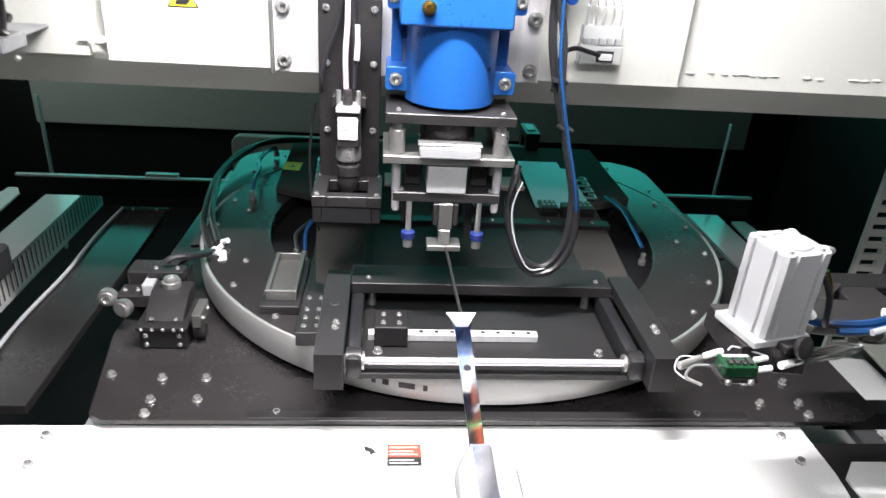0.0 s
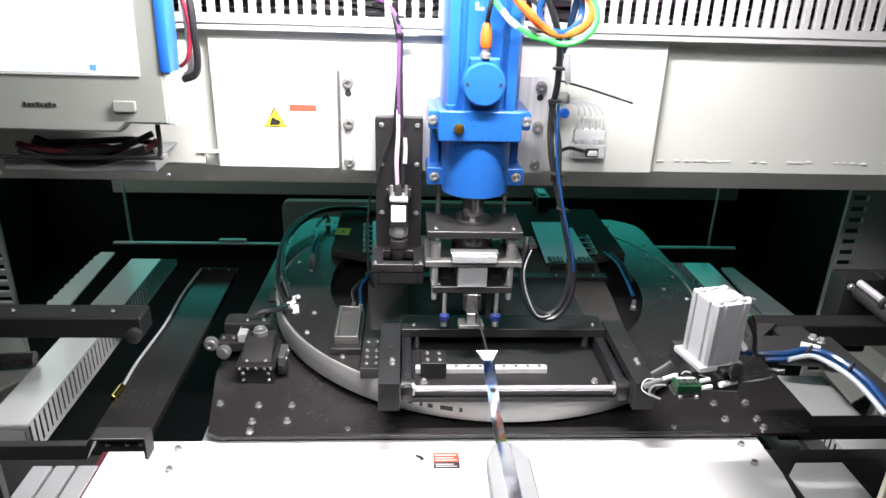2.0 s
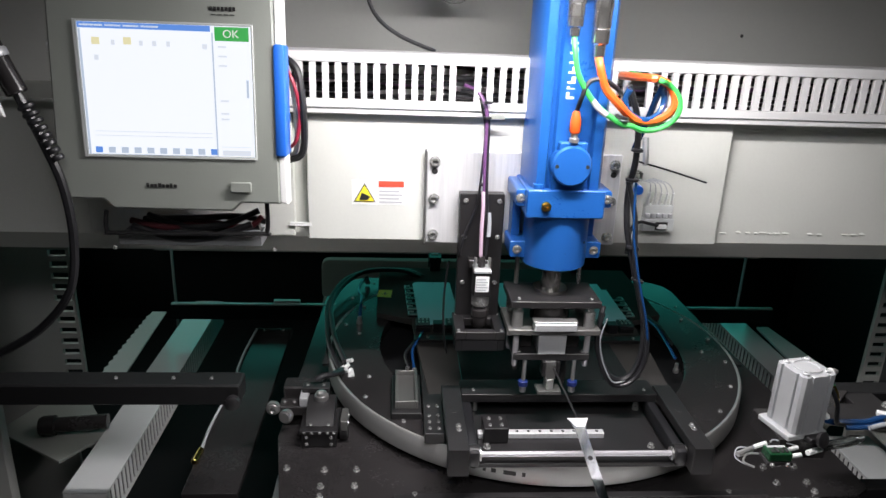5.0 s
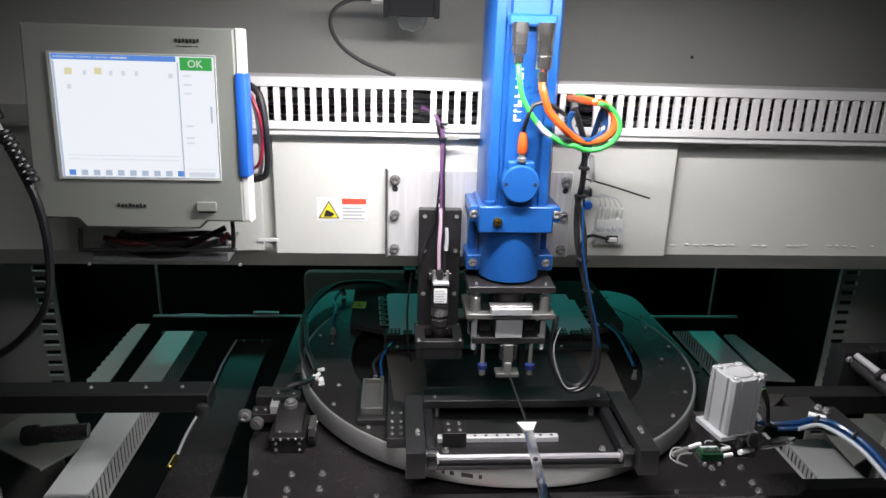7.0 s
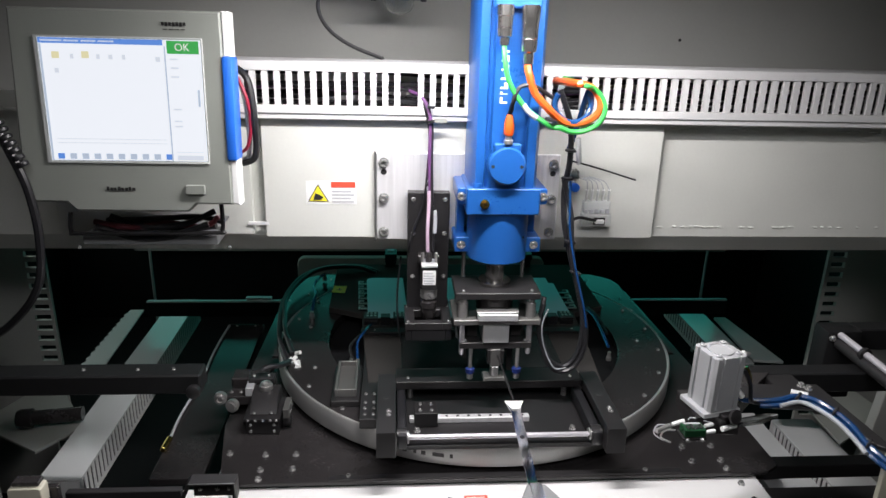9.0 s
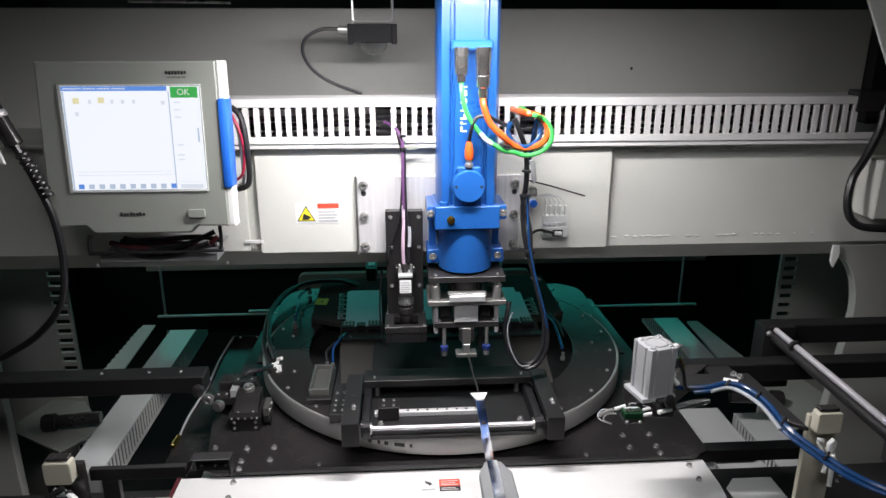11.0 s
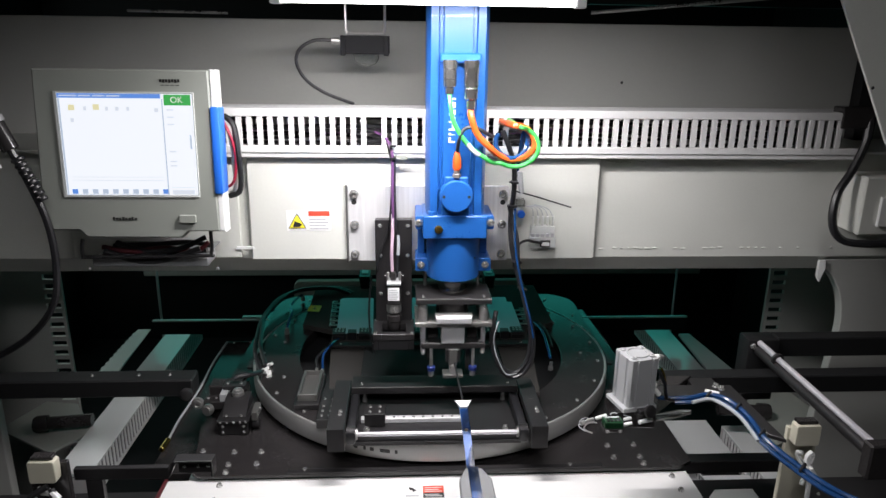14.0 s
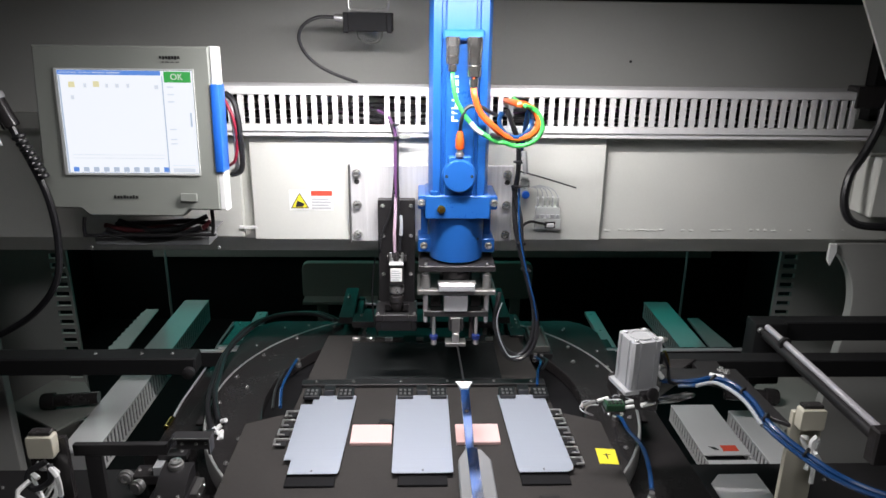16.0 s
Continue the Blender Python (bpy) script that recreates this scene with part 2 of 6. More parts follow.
# ---- setting ----
def structures():
    b = bm_new()
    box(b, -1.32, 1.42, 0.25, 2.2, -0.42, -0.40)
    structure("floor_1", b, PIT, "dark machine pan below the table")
    b = bm_new()
    box(b, -3.2, 3.2, -3.2, 2.6, -0.93, -0.9)
    structure("floor_2", b, GREYDARK, "grey workshop floor round the machine")
    b = bm_new()
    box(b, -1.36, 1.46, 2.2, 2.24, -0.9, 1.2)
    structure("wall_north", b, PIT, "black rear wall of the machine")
    for nm, x in (("wall_west", -1.36), ("wall_east", 1.42)):
        b = bm_new()
        box(b, x, x + 0.04, 0.3, 2.2, -0.9, 1.2)
        structure(nm, b, DARK, "dark side wall of the machine")
    # tinted window in the rear door, daylit
    b = bm_new()
    box(b, -1.05, 1.25, 2.188, 2.196, 0.15, 0.44)
    structure("window_1", b, TEALPANE, "teal tinted rear window with daylight behind")
    # unseen glowing pane, added to lift the left duct and rear
    b = bm_new()
    box(b, -1.316, -1.308, 1.35, 2.1, 0.20, 0.75)
    structure("side_fill_pane", b, PALEFILL, "unseen glowing pane added to light the left rear")
    b = bm_new()
    box(b, -1.36, 1.46, 0.3, 2.24, 1.2, 1.23)
    structure("ceiling_1", b, DARK, "dark roof of the machine")
    b = bm_new()
    box(b, -3.2, 3.2, -3.2, 2.6, 1.75, 1.8)
    structure("ceiling_2", b, GREYDARK, "grey workshop ceiling")
    for nm, q in (("wall_south", (-3.2, 3.2, -3.25, -3.2)), ("wall_1", (-3.25, -3.2, -3.2, 2.6)), ("wall_2", (3.2, 3.25, -3.2, 2.6)), ("wall_3", (-3.2, 3.2, 2.6, 2.65))):
        b = bm_new()
        box(b, *q, -0.9, 1.75)
        structure(nm, b, GREYDARK, "plain grey workshop wall")
    # back panel over the beam
    b = bm_new()
    box(b, -1.3, 1.09, 1.135, 1.15, 0.56, 0.862, 0.002)
    box(b, 1.14, 1.40, 1.135, 1.15, 0.56, 0.862, 0.002)
    structure("wall_4", b, GREYDARK, "grey painted back panel above the beam")
    b = bm_new()
    lathe(b, (0.515, 1.1345, 0.729), (0, -1, 0), [(0.0035, 0), (0.003, 0.0008)], 10)
    structure("trim_1", b, INK, "small dark hole in the back panel")
    b = bm_new()
    box(b, 1.09, 1.14, 1.10, 1.15, 0.56, 1.1)
    box(b, -1.3, 1.4, 1.13, 1.16, 0.905, 0.93)
    box(b, -1.3, 1.4, 0.96, 0.985, 1.04, 1.07)
    structure("trim_2", b, DARK, "dark frame of the roof opening")
    b = bm_new()
    rod(b, (0.42, 1.10, 0.885), (0.92, 1.0, 0.93), 0.004, 8)
    rod(b, (-0.62, 1.12, 0.875), (-0.40, 1.12, 0.873), 0.003, 8)
    structure("trim_3", b, STEEL, "thin steel rods under the roof")
    # side frames with louvres, seen under the beam
    for nm, x0, x1, s in (("wall_5", -1.30, -0.872, 1), ("wall_6", 0.966, 1.40, -1)):
        b = bm_new()
        edge0, edge1 = (x0, x1 - 0.052) if s > 0 else (x0 + 0.052, x1)
        box(b, edge0, edge1, 1.15, 1.16, -0.4, 0.335)
        lo, hi = (x1 - 0.052, x1) if s > 0 else (x0, x0 + 0.052)
        a, c = (lo + 0.009, hi - 0.007)
        box(b, lo, a, 1.15, 1.16, -0.4, 0.335)
        box(b, c, hi, 1.15, 1.16, -0.4, 0.335)
        z = 0.335
        k = 0
        while z > -0.25:
            box(b, a, c, 1.15, 1.16, z - 0.012, z)
            z -= 0.026
            k += 1
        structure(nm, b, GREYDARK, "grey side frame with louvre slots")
    # framed opening at the rear, below a grey header
    b = bm_new()
    box(b, -1.06, 1.24, 2.165, 2.187, -0.112, 0.142, 0.003)
    structure("trim_4", b, GREYDARK, "grey sill panel below the rear window")
    b = bm_new()
    for x in (-0.895, 1.006):
        box(b, x, x + 0.005, 1.846, 1.86, -0.39, 0.06, 0.001)
    structure("trim_5", b, ALU2, "thin bright edge strips of the rear opening")
    b = bm_new()
    prism(b, rounded(-0.432, 0.463, -0.225, -0.075, 0.025), 1.99, 2.02, "y", 0.002)
    box(b, -0.425, -0.14, 1.93, 1.9895, -0.224, -0.212, 0.001)
    box(b, -0.38, -0.34, 1.995, 2.015, -0.40, -0.2255)
    box(b, 0.38, 0.42, 1.995, 2.015, -0.40, -0.2255)
    structure("trim_6", b, BEZEL, "dull grey-green panel inside the rear opening")


structures()


def crossbeam():
    b = bm_new()
    prism(b, [(0.878, 0.60), (0.878, 0.5945), (0.90, 0.5925), (0.90, 0.366), (0.935, 0.326), (1.10, 0.326), (1.13, 0.36), (1.13, 0.60)], -1.3, 1.4, "x")
    beam = structure("beam", b, GREY, "cream powder-coated steel crossbeam")
    rnd = random.Random(5)
    b = bm_new()
    for z, x0, x1, gap in ((0.577, 0.425, 0.92, 0.5), (0.386, 0.42, 0.95, 0.75), (0.386, -0.40, -0.35, 0.1)):
        x = x0
        while x < x1:
            if rnd.random() > gap * (0.5 + 0.5 * noise.noise((x * 9, z, 0))):
                l = rnd.uniform(0.006, 0.018)
                lathe(b, (x, 0.8995, z + rnd.uniform(-0.001, 0.001)), (1, 0.02, 0), [(0.0004, 0), (0.0022, l * 0.3), (0.0024, l * 0.7), (0.0004, l)], 6)
            x += rnd.uniform(0.008, 0.02)
    part("weld", b, GREY, beam, "painted weld bead")
    b = bm_new()
    box(b, -0.70, -0.352, 0.886, 0.8995, 0.372, 0.585, 0.001)
    part("end_plate", b, GREY, beam)
    b = bm_new()
    box(b, -0.329, 0.407, 0.8825, 0.8998, 0.3675, 0.592, 0.0015)
    part("cover_plate", b, GREY, beam, "cream cover plate")
    b = bm_new()
    prism(b, [(-0.362, 0.3915), (-0.322, 0.3915), (-0.324, 0.397), (-0.36, 0.397)], 0.8815, 0.8855, "y")
    part("label_strip", b, OFFWHITE, beam)


crossbeam()


def panel():
    s = thing("warning_sign", "white sticker with yellow warning triangle and red bar", "sign", at=(0, -0.0085, 0))
    b = bm_new()
    box(b, -0.253, -0.161, 0.8902, 0.8908, 0.432, 0.476)
    part("sheet", b, OFFWHITE, s)
    b = bm_new()
    prism(b, [(-0.250, 0.437), (-0.212, 0.437), (-0.231, 0.470)], 0.8895, 0.8900, "y")
    part("border", b, INK, s)
    b = bm_new()
    prism(b, [(-0.2472, 0.4386), (-0.2148, 0.4386), (-0.231, 0.4668)], 0.8889, 0.8894, "y")
    part("triangle", b, YELLOW, s)
    b = bm_new()
    prism(b, [(-0.240, 0.4405), (-0.226, 0.4405), (-0.221, 0.446), (-0.226, 0.449), (-0.236, 0.4535)], 0.8883, 0.8888, "y")
    part("symbol", b, INK, s)
    b = bm_new()
    box(b, -0.207, -0.163, 0.8895, 0.8901, 0.464, 0.4745)
    part("band", b, RED, s, "red heading bar")
    b = bm_new()
    for i in range(4):
        box(b, -0.206, -0.166 - 0.005 * (i % 2), 0.8896, 0.8900, 0.4355 + 0.0064 * i, 0.4385 + 0.0064 * i)
    part("lines", b, PALEINK, s, "unreadable grey lines of print")
    a = thing("mounting_plate", "milled aluminium mounting plate with six bolts", "plate")
    b = bm_new()
    box(b, -0.124, 0.215, 0.877, 0.8908, 0.366, 0.530, 0.0012)
    part("plate", b, ALU, a)
    b = bm_new()
    for i in range(17):
        x = -0.095 + i * 0.0175
        box(b, x, x + 0.0045, 0.8758, 0.8769, 0.367, 0.529)
    part("ribs", b, ALU, a, "raised milling ridges")
    b = bm_new()
    box(b, -0.128, -0.1245, 0.872, 0.8908, 0.364, 0.532, 0.0008)
    part("edge_strip", b, TIN, a)
    screws(a, [(x, 0.8765, z) for x in (-0.111, 0.202) for z in (0.381, 0.446, 0.512)], BOLT, (90, 0, 0), "bolt")
    for x in (-0.111, 0.202):
        b = bm_new()
        lathe(b, (x, 0.8768, 0.495), (0, -1, 0), [(0.0055, 0), (0.005, 0.0006)], 14)
        part("hole", b, INK, a)


panel()


SLOT_X, PITCH, FINGER = -0.3445, 0.02059, 0.0102


def wire_duct():
    d = thing("slotted_wire_duct", "light grey slotted cable duct along the beam", "cable duct")
    x0, x1 = -0.72, 0.962
    b = bm_new()
    box(b, x0, x1, 0.862, 0.872, 0.672, 0.688, 0.001)
    part("upper_rail", b, DUCT, d)
    b = bm_new()
    box(b, x0, x1, 0.862, 0.872, 0.600, 0.614, 0.001)
    box(b, x0, x1, 0.866, 0.871, 0.590, 0.5998, 0.0008)
    part("lower_rail", b, DUCT, d)
    b = bm_new()
    box(b, x0, x1, 0.8725, 0.95, 0.6005, 0.604)
    box(b, x0, x1, 0.9455, 0.949, 0.6045, 0.684)
    part("channel", b, DUCT, d)
    b = bm_new()
    box(b, x0, x1, 0.8725, 0.95, 0.6845, 0.688)
    part("lid", b, DUCT, d)
    b = bm_new()
    box(b, -FINGER / 2, FINGER / 2, 0.8625, 0.8715, 0.6145, 0.6715)
    finger = mesh_of("finger", b, DUCT)
    for i in range(-17, 62):
        x = SLOT_X + (i - 0.5) * PITCH
        if i in (14, 28) or not x0 < x < x1:
            continue
        ob = new("finger", finger)
        ob.parent, ob.location = d, (x, 0, 0)
    rnd = random.Random(3)
    c = thing("duct_cables", "bundle of dark cables lying inside the slotted duct", "cables")
    for i in range(9):
        b = bm_new()
        y, z, w = rnd.uniform(0.885, 0.935), rnd.uniform(0.612, 0.665), rnd.uniform(0.003, 0.005)
        sweep(b, [(x0 + 0.02 + k * 0.11, y + rnd.uniform(-0.006, 0.006), max(0.6095, z + rnd.uniform(-0.012, 0.006))) for k in range(15)], w, 6, 3)
        part("cable", b, (RUBBER, RUBBER, RUBBER, CPURPLE, RUBBER, RUBBER, RUBBER, BEIGE, RUBBER)[i], c)


wire_duct()


# ---- monitor ----
def monitor():
    m = thing("touch_monitor", "grey industrial touch monitor with blue side grips, switched on", "monitor")
    m.matrix_world = pose(-0.501, 0.720, 0.6215, -4, 0, 0)
    b = bm_new()
    prism(b, [(-0.160, -0.142), (-0.098, -0.1425), (-0.085, -0.156), (0.085, -0.157), (0.098, -0.1445), (0.155, -0.145), (0.151, 0.145), (-0.152, 0.145)], 0.002, 0.030, "y", 0.003)
    ob = part("bezel", b, BEZEL, m)
    b = bm_new()
    prism(b, [(-0.150, -0.132), (0.147, -0.135), (0.149, 0.135), (-0.148, 0.135)], 0.0305, 0.075, "y", 0.008)
    part("housing", b, BEZEL, m)
    b = bm_new()
    for q in ((-0.1175, -0.1125, -0.0805, 0.1065), (0.1215, 0.1235, -0.0805, 0.1065), (-0.1122, 0.1212, 0.1042, 0.1065), (-0.1122, 0.1212, -0.0805, -0.0772)):
        box(b, q[0], q[1], -0.0005, 0.0018, q[2], q[3], 0.0004)
    part("screen_frame", b, PALEFRAME, m)
    b = bm_new()
    box(b, -0.1115, 0.1205, -0.0002, 0.0018, -0.0765, 0.1035)
    scr = part("screen", b, SCREEN, m, "lit white display")
    def lit(name, q, mat, lab=""):
        bb = bm_new()
        x0, x1 = (0.1205 - (0.1205 - v) * 0.962 for v in q[:2])
        z0, z1 = (0.1035 - (0.1035 - v) * 0.978 for v in q[2:])
        box(bb, x0, x1, -0.0012, -0.0005, z0, z1)
        part(name, bb, mat, scr, lab)
    lit("title_bar", (-0.120, 0.064, 0.095, 0.103), SCRBLUE)
    lit("side_strip", (-0.1195, -0.1165, -0.080, 0.094), SCRGREY)
    lit("status_field", (0.070, 0.118, 0.083, 0.102), SCRGREEN, "green result field")
    lit("divider", (0.0655, 0.0675, -0.080, 0.094), SCRGREY)
    for i in range(10):
        x = -0.110 + i * 0.0185
        lit("button", (x, x + 0.010, -0.078, -0.0695), SCRBLUE if i in (0, 9) else SCRGREY)
    for x, z in ((-0.102, 0.078), (-0.058, 0.079)):
        lit("icon", (x, x + 0.011, z - 0.005, z + 0.005), SCRYEL)
    for x, z, w in ((-0.075, 0.077, 0.005), (-0.036, 0.077, 0.005), (-0.018, 0.077, 0.006), (0.002, 0.077, 0.005), (0.052, 0.075, 0.007), (-0.100, 0.056, 0.006)):
        lit("mark", (x, x + w, z - 0.004, z + 0.003), SCRPALE)
    for x0, x1 in ((-0.117, -0.085), (-0.082, -0.060), (-0.057, -0.035), (-0.032, -0.008)):
        lit("title_text", (x0, x1, 0.0978, 0.1002), SCRPALE)
    lit("toolbar", (-0.116, 0.0645, -0.0800, -0.0795), SCRGREY)
    lit("side_button", (0.0725, 0.1155, -0.0665, -0.0655), SCRPALE)
    for z in (0.075, 0.062, 0.049, 0.000, -0.018, -0.026):
        lit("value", (0.074, 0.086, z - 0.0012, z + 0.0012), SCRPALE)
    lit("scroll_bar", (0.1125, 0.1155, 0.005, 0.030), SCRGREY)
    for q in ((-0.108, 0.06, -0.0475, -0.0465), (-0.108, 0.06, -0.0535, -0.0525), (0.074, 0.115, -0.0785, -0.071)):
        lit("line", q, SCRPALE)
    text("status_word", "OK", 0.015, pose(0.094, -0.0016, 0.0925, 90), OFFWHITE, scr)
    b = bm_new()
    prism(b, rounded(0.084, 0.114, -0.128, -0.113, 0.003), -0.004, 0.0018, "y", 0.001)
    part("latch", b, BEZEL, m)
    b = bm_new()
    for i in range(7):
        box(b, 0.066 + i * 0.0052, 0.0698 + i * 0.0052, 0.0008, 0.0019, 0.1225 if i % 2 else 0.1235, 0.1285)
    for i in range(4):
        box(b, 0.068 + i * 0.0085, 0.0742 + i * 0.0085, 0.0008, 0.0019, 0.1175, 0.1187)
    for i in range(8):
        box(b, -0.036 + i * 0.0055, -0.0325 + i * 0.0055 + 0.001 * (i % 2), 0.0008, 0.0019, -0.1232, -0.1185 + 0.0015 * (i % 3 == 0))
    tagged(part("lettering", b, INK, m, "small dark lettering drawn as bars"), kind="stuff")
    for sx, nm in ((1, "grip"), (-1, "grip")):
        b = bm_new()
        x = 0.150 if sx > 0 else -0.158
        y = -0.002 if sx > 0 else 0.014
        box(b, x, x + 0.016, y, 0.040, -0.075, 0.082, 0.004, 2)
        part(nm, b, BLUE2, m, "blue side grip")
    b = bm_new()
    prism(b, [(0.1535, -0.143), (0.1655, -0.146), (0.1625, 0.146), (0.1515, 0.146)], 0.004, 0.0385, "y", 0.002)
    part("side_cover", b, OFFWHITE, m)
    # tray and bracket below
    t = thing("monitor_bracket", "grey steel bracket with cable tray under the monitor", "bracket")
    b = bm_new()
    box(b, -0.595, -0.395, 0.752, 0.898, 0.404, 0.408, 0.001)
    part("tray", b, GREYMID, t)
    b = bm_new()
    for q in ((-0.60, -0.384, 0.748, 0.752), (-0.60, -0.384, 0.80, 0.804), (-0.60, -0.596, 0.7522, 0.7998), (-0.388, -0.384, 0.7522, 0.7998)):
        box(b, *q, 0.398, 0.4135, 0.0008)
    part("tray_rim", b, GREYMID, t)
    b = bm_new()
    box(b, -0.57, -0.45, 0.80, 0.898, 0.52, 0.70, 0.004)
    part("arm", b, BEZEL, t)
    b = bm_new()
    sweep(b, [(-0.61, 0.742, 0.455), (-0.61, 0.735, 0.425), (-0.59, 0.735, 0.421), (-0.39, 0.735, 0.423), (-0.372, 0.735, 0.428), (-0.372, 0.742, 0.47)], 0.0035, 8)
    part("bail", b, BLACK2, t)
    screws(t, [(-0.60, 0.733, 0.3985), (-0.362, 0.733, 0.3985)], TINY, (90, 0, 0))
    c = thing("monitor_cables", "red and black cable loops behind and below the monitor", "cables")
    for pts, r, mt in (
            ([(-0.585, 0.765, 0.432), (-0.53, 0.76, 0.424), (-0.47, 0.765, 0.430), (-0.41, 0.765, 0.424), (-0.385, 0.77, 0.44)], 0.005, DARKRED),
            ([(-0.575, 0.775, 0.418), (-0.52, 0.77, 0.428), (-0.45, 0.775, 0.418), (-0.39, 0.77, 0.425)], 0.006, RUBBER),
            ([(-0.58, 0.76, 0.425), (-0.52, 0.75, 0.410), (-0.46, 0.75, 0.412), (-0.40, 0.76, 0.43)], 0.006, RUBBER),
            ([(-0.56, 0.77, 0.44), (-0.50, 0.76, 0.425), (-0.44, 0.76, 0.43), (-0.39, 0.77, 0.45)], 0.005, RUBBER),
            ([(-0.57, 0.78, 0.430), (-0.49, 0.77, 0.436), (-0.42, 0.77, 0.440), (-0.38, 0.77, 0.432)], 0.005, RUBBER),
            ([(-0.345, 0.80, 0.68), (-0.326, 0.79, 0.66), (-0.318, 0.78, 0.60), (-0.322, 0.79, 0.54), (-0.345, 0.80, 0.525)], 0.0055, RUBBER),
            ([(-0.345, 0.79, 0.67), (-0.330, 0.78, 0.64), (-0.324, 0.78, 0.60), (-0.330, 0.78, 0.56), (-0.345, 0.79, 0.545)], 0.0028, CRED),
            ([(-0.345, 0.81, 0.665), (-0.335, 0.80, 0.63), (-0.330, 0.79, 0.58), (-0.334, 0.80, 0.54), (-0.345, 0.81, 0.53)], 0.004, PALEINK)):
        b = bm_new()
        sweep(b, pts, r)
        part("cable", b, mt, c)
    # hanging connector at the left
    k = thing("hanging_cable", "thick black cable with plug and grey grip hanging beside the monitor", "cable")
    b = bm_new()
    sweep(b, [(-0.72, 0.70, 0.70), (-0.695, 0.70, 0.64), (-0.667, 0.70, 0.565), (-0.648, 0.70, 0.50), (-0.644, 0.70, 0.42), (-0.66, 0.70, 0.34), (-0.72, 0.71, 0.27), (-0.80, 0.72, 0.22)], 0.0065)
    part("cable", b, RUBBER, k)
    for i in range(8):
        b = bm_new()
        f = i / 10
        lathe(b, (-0.683 + 0.045 * f, 0.70, 0.615 - 0.10 * f), (0.41, 0, -0.91), [(0.0085, 0), (0.0115 - 0.003 * f, 0.002), (0.0115 - 0.003 * f, 0.006), (0.0085, 0.008)], 12)
        part("rib", b, RUBBER, k)
    b = bm_new()
    rod(b, (-0.730, 0.70, 0.725), (-0.690, 0.70, 0.628), 0.0145, 16, 0.002)
    plug = part("plug", b, BLACK, k)
    b = bm_new()
    lathe(b, (-0.7135, 0.70, 0.685), (0.38, 0, -0.92), [(0.0152, 0), (0.0165, 0.002), (0.0165, 0.010), (0.0152, 0.012)], 16)
    part("collar", b, ALU2, plug)
    b = bm_new()
    prism(b, rounded(-0.722, -0.698, 0.718, 0.742, 0.005), 0.676, 0.69, "y", 0.001)
    part("button", b, OFFWHITE, k, "white square cap")
    b = bm_new()
    prism(b, [(-0.735, 0.640), (-0.708, 0.632), (-0.700, 0.600), (-0.722, 0.604)], 0.676, 0.682, "y", 0.001)
    part("tag", b, OFFWHITE, k)


monitor()


# ---- press ----
AX, AY = 0.094, 0.822


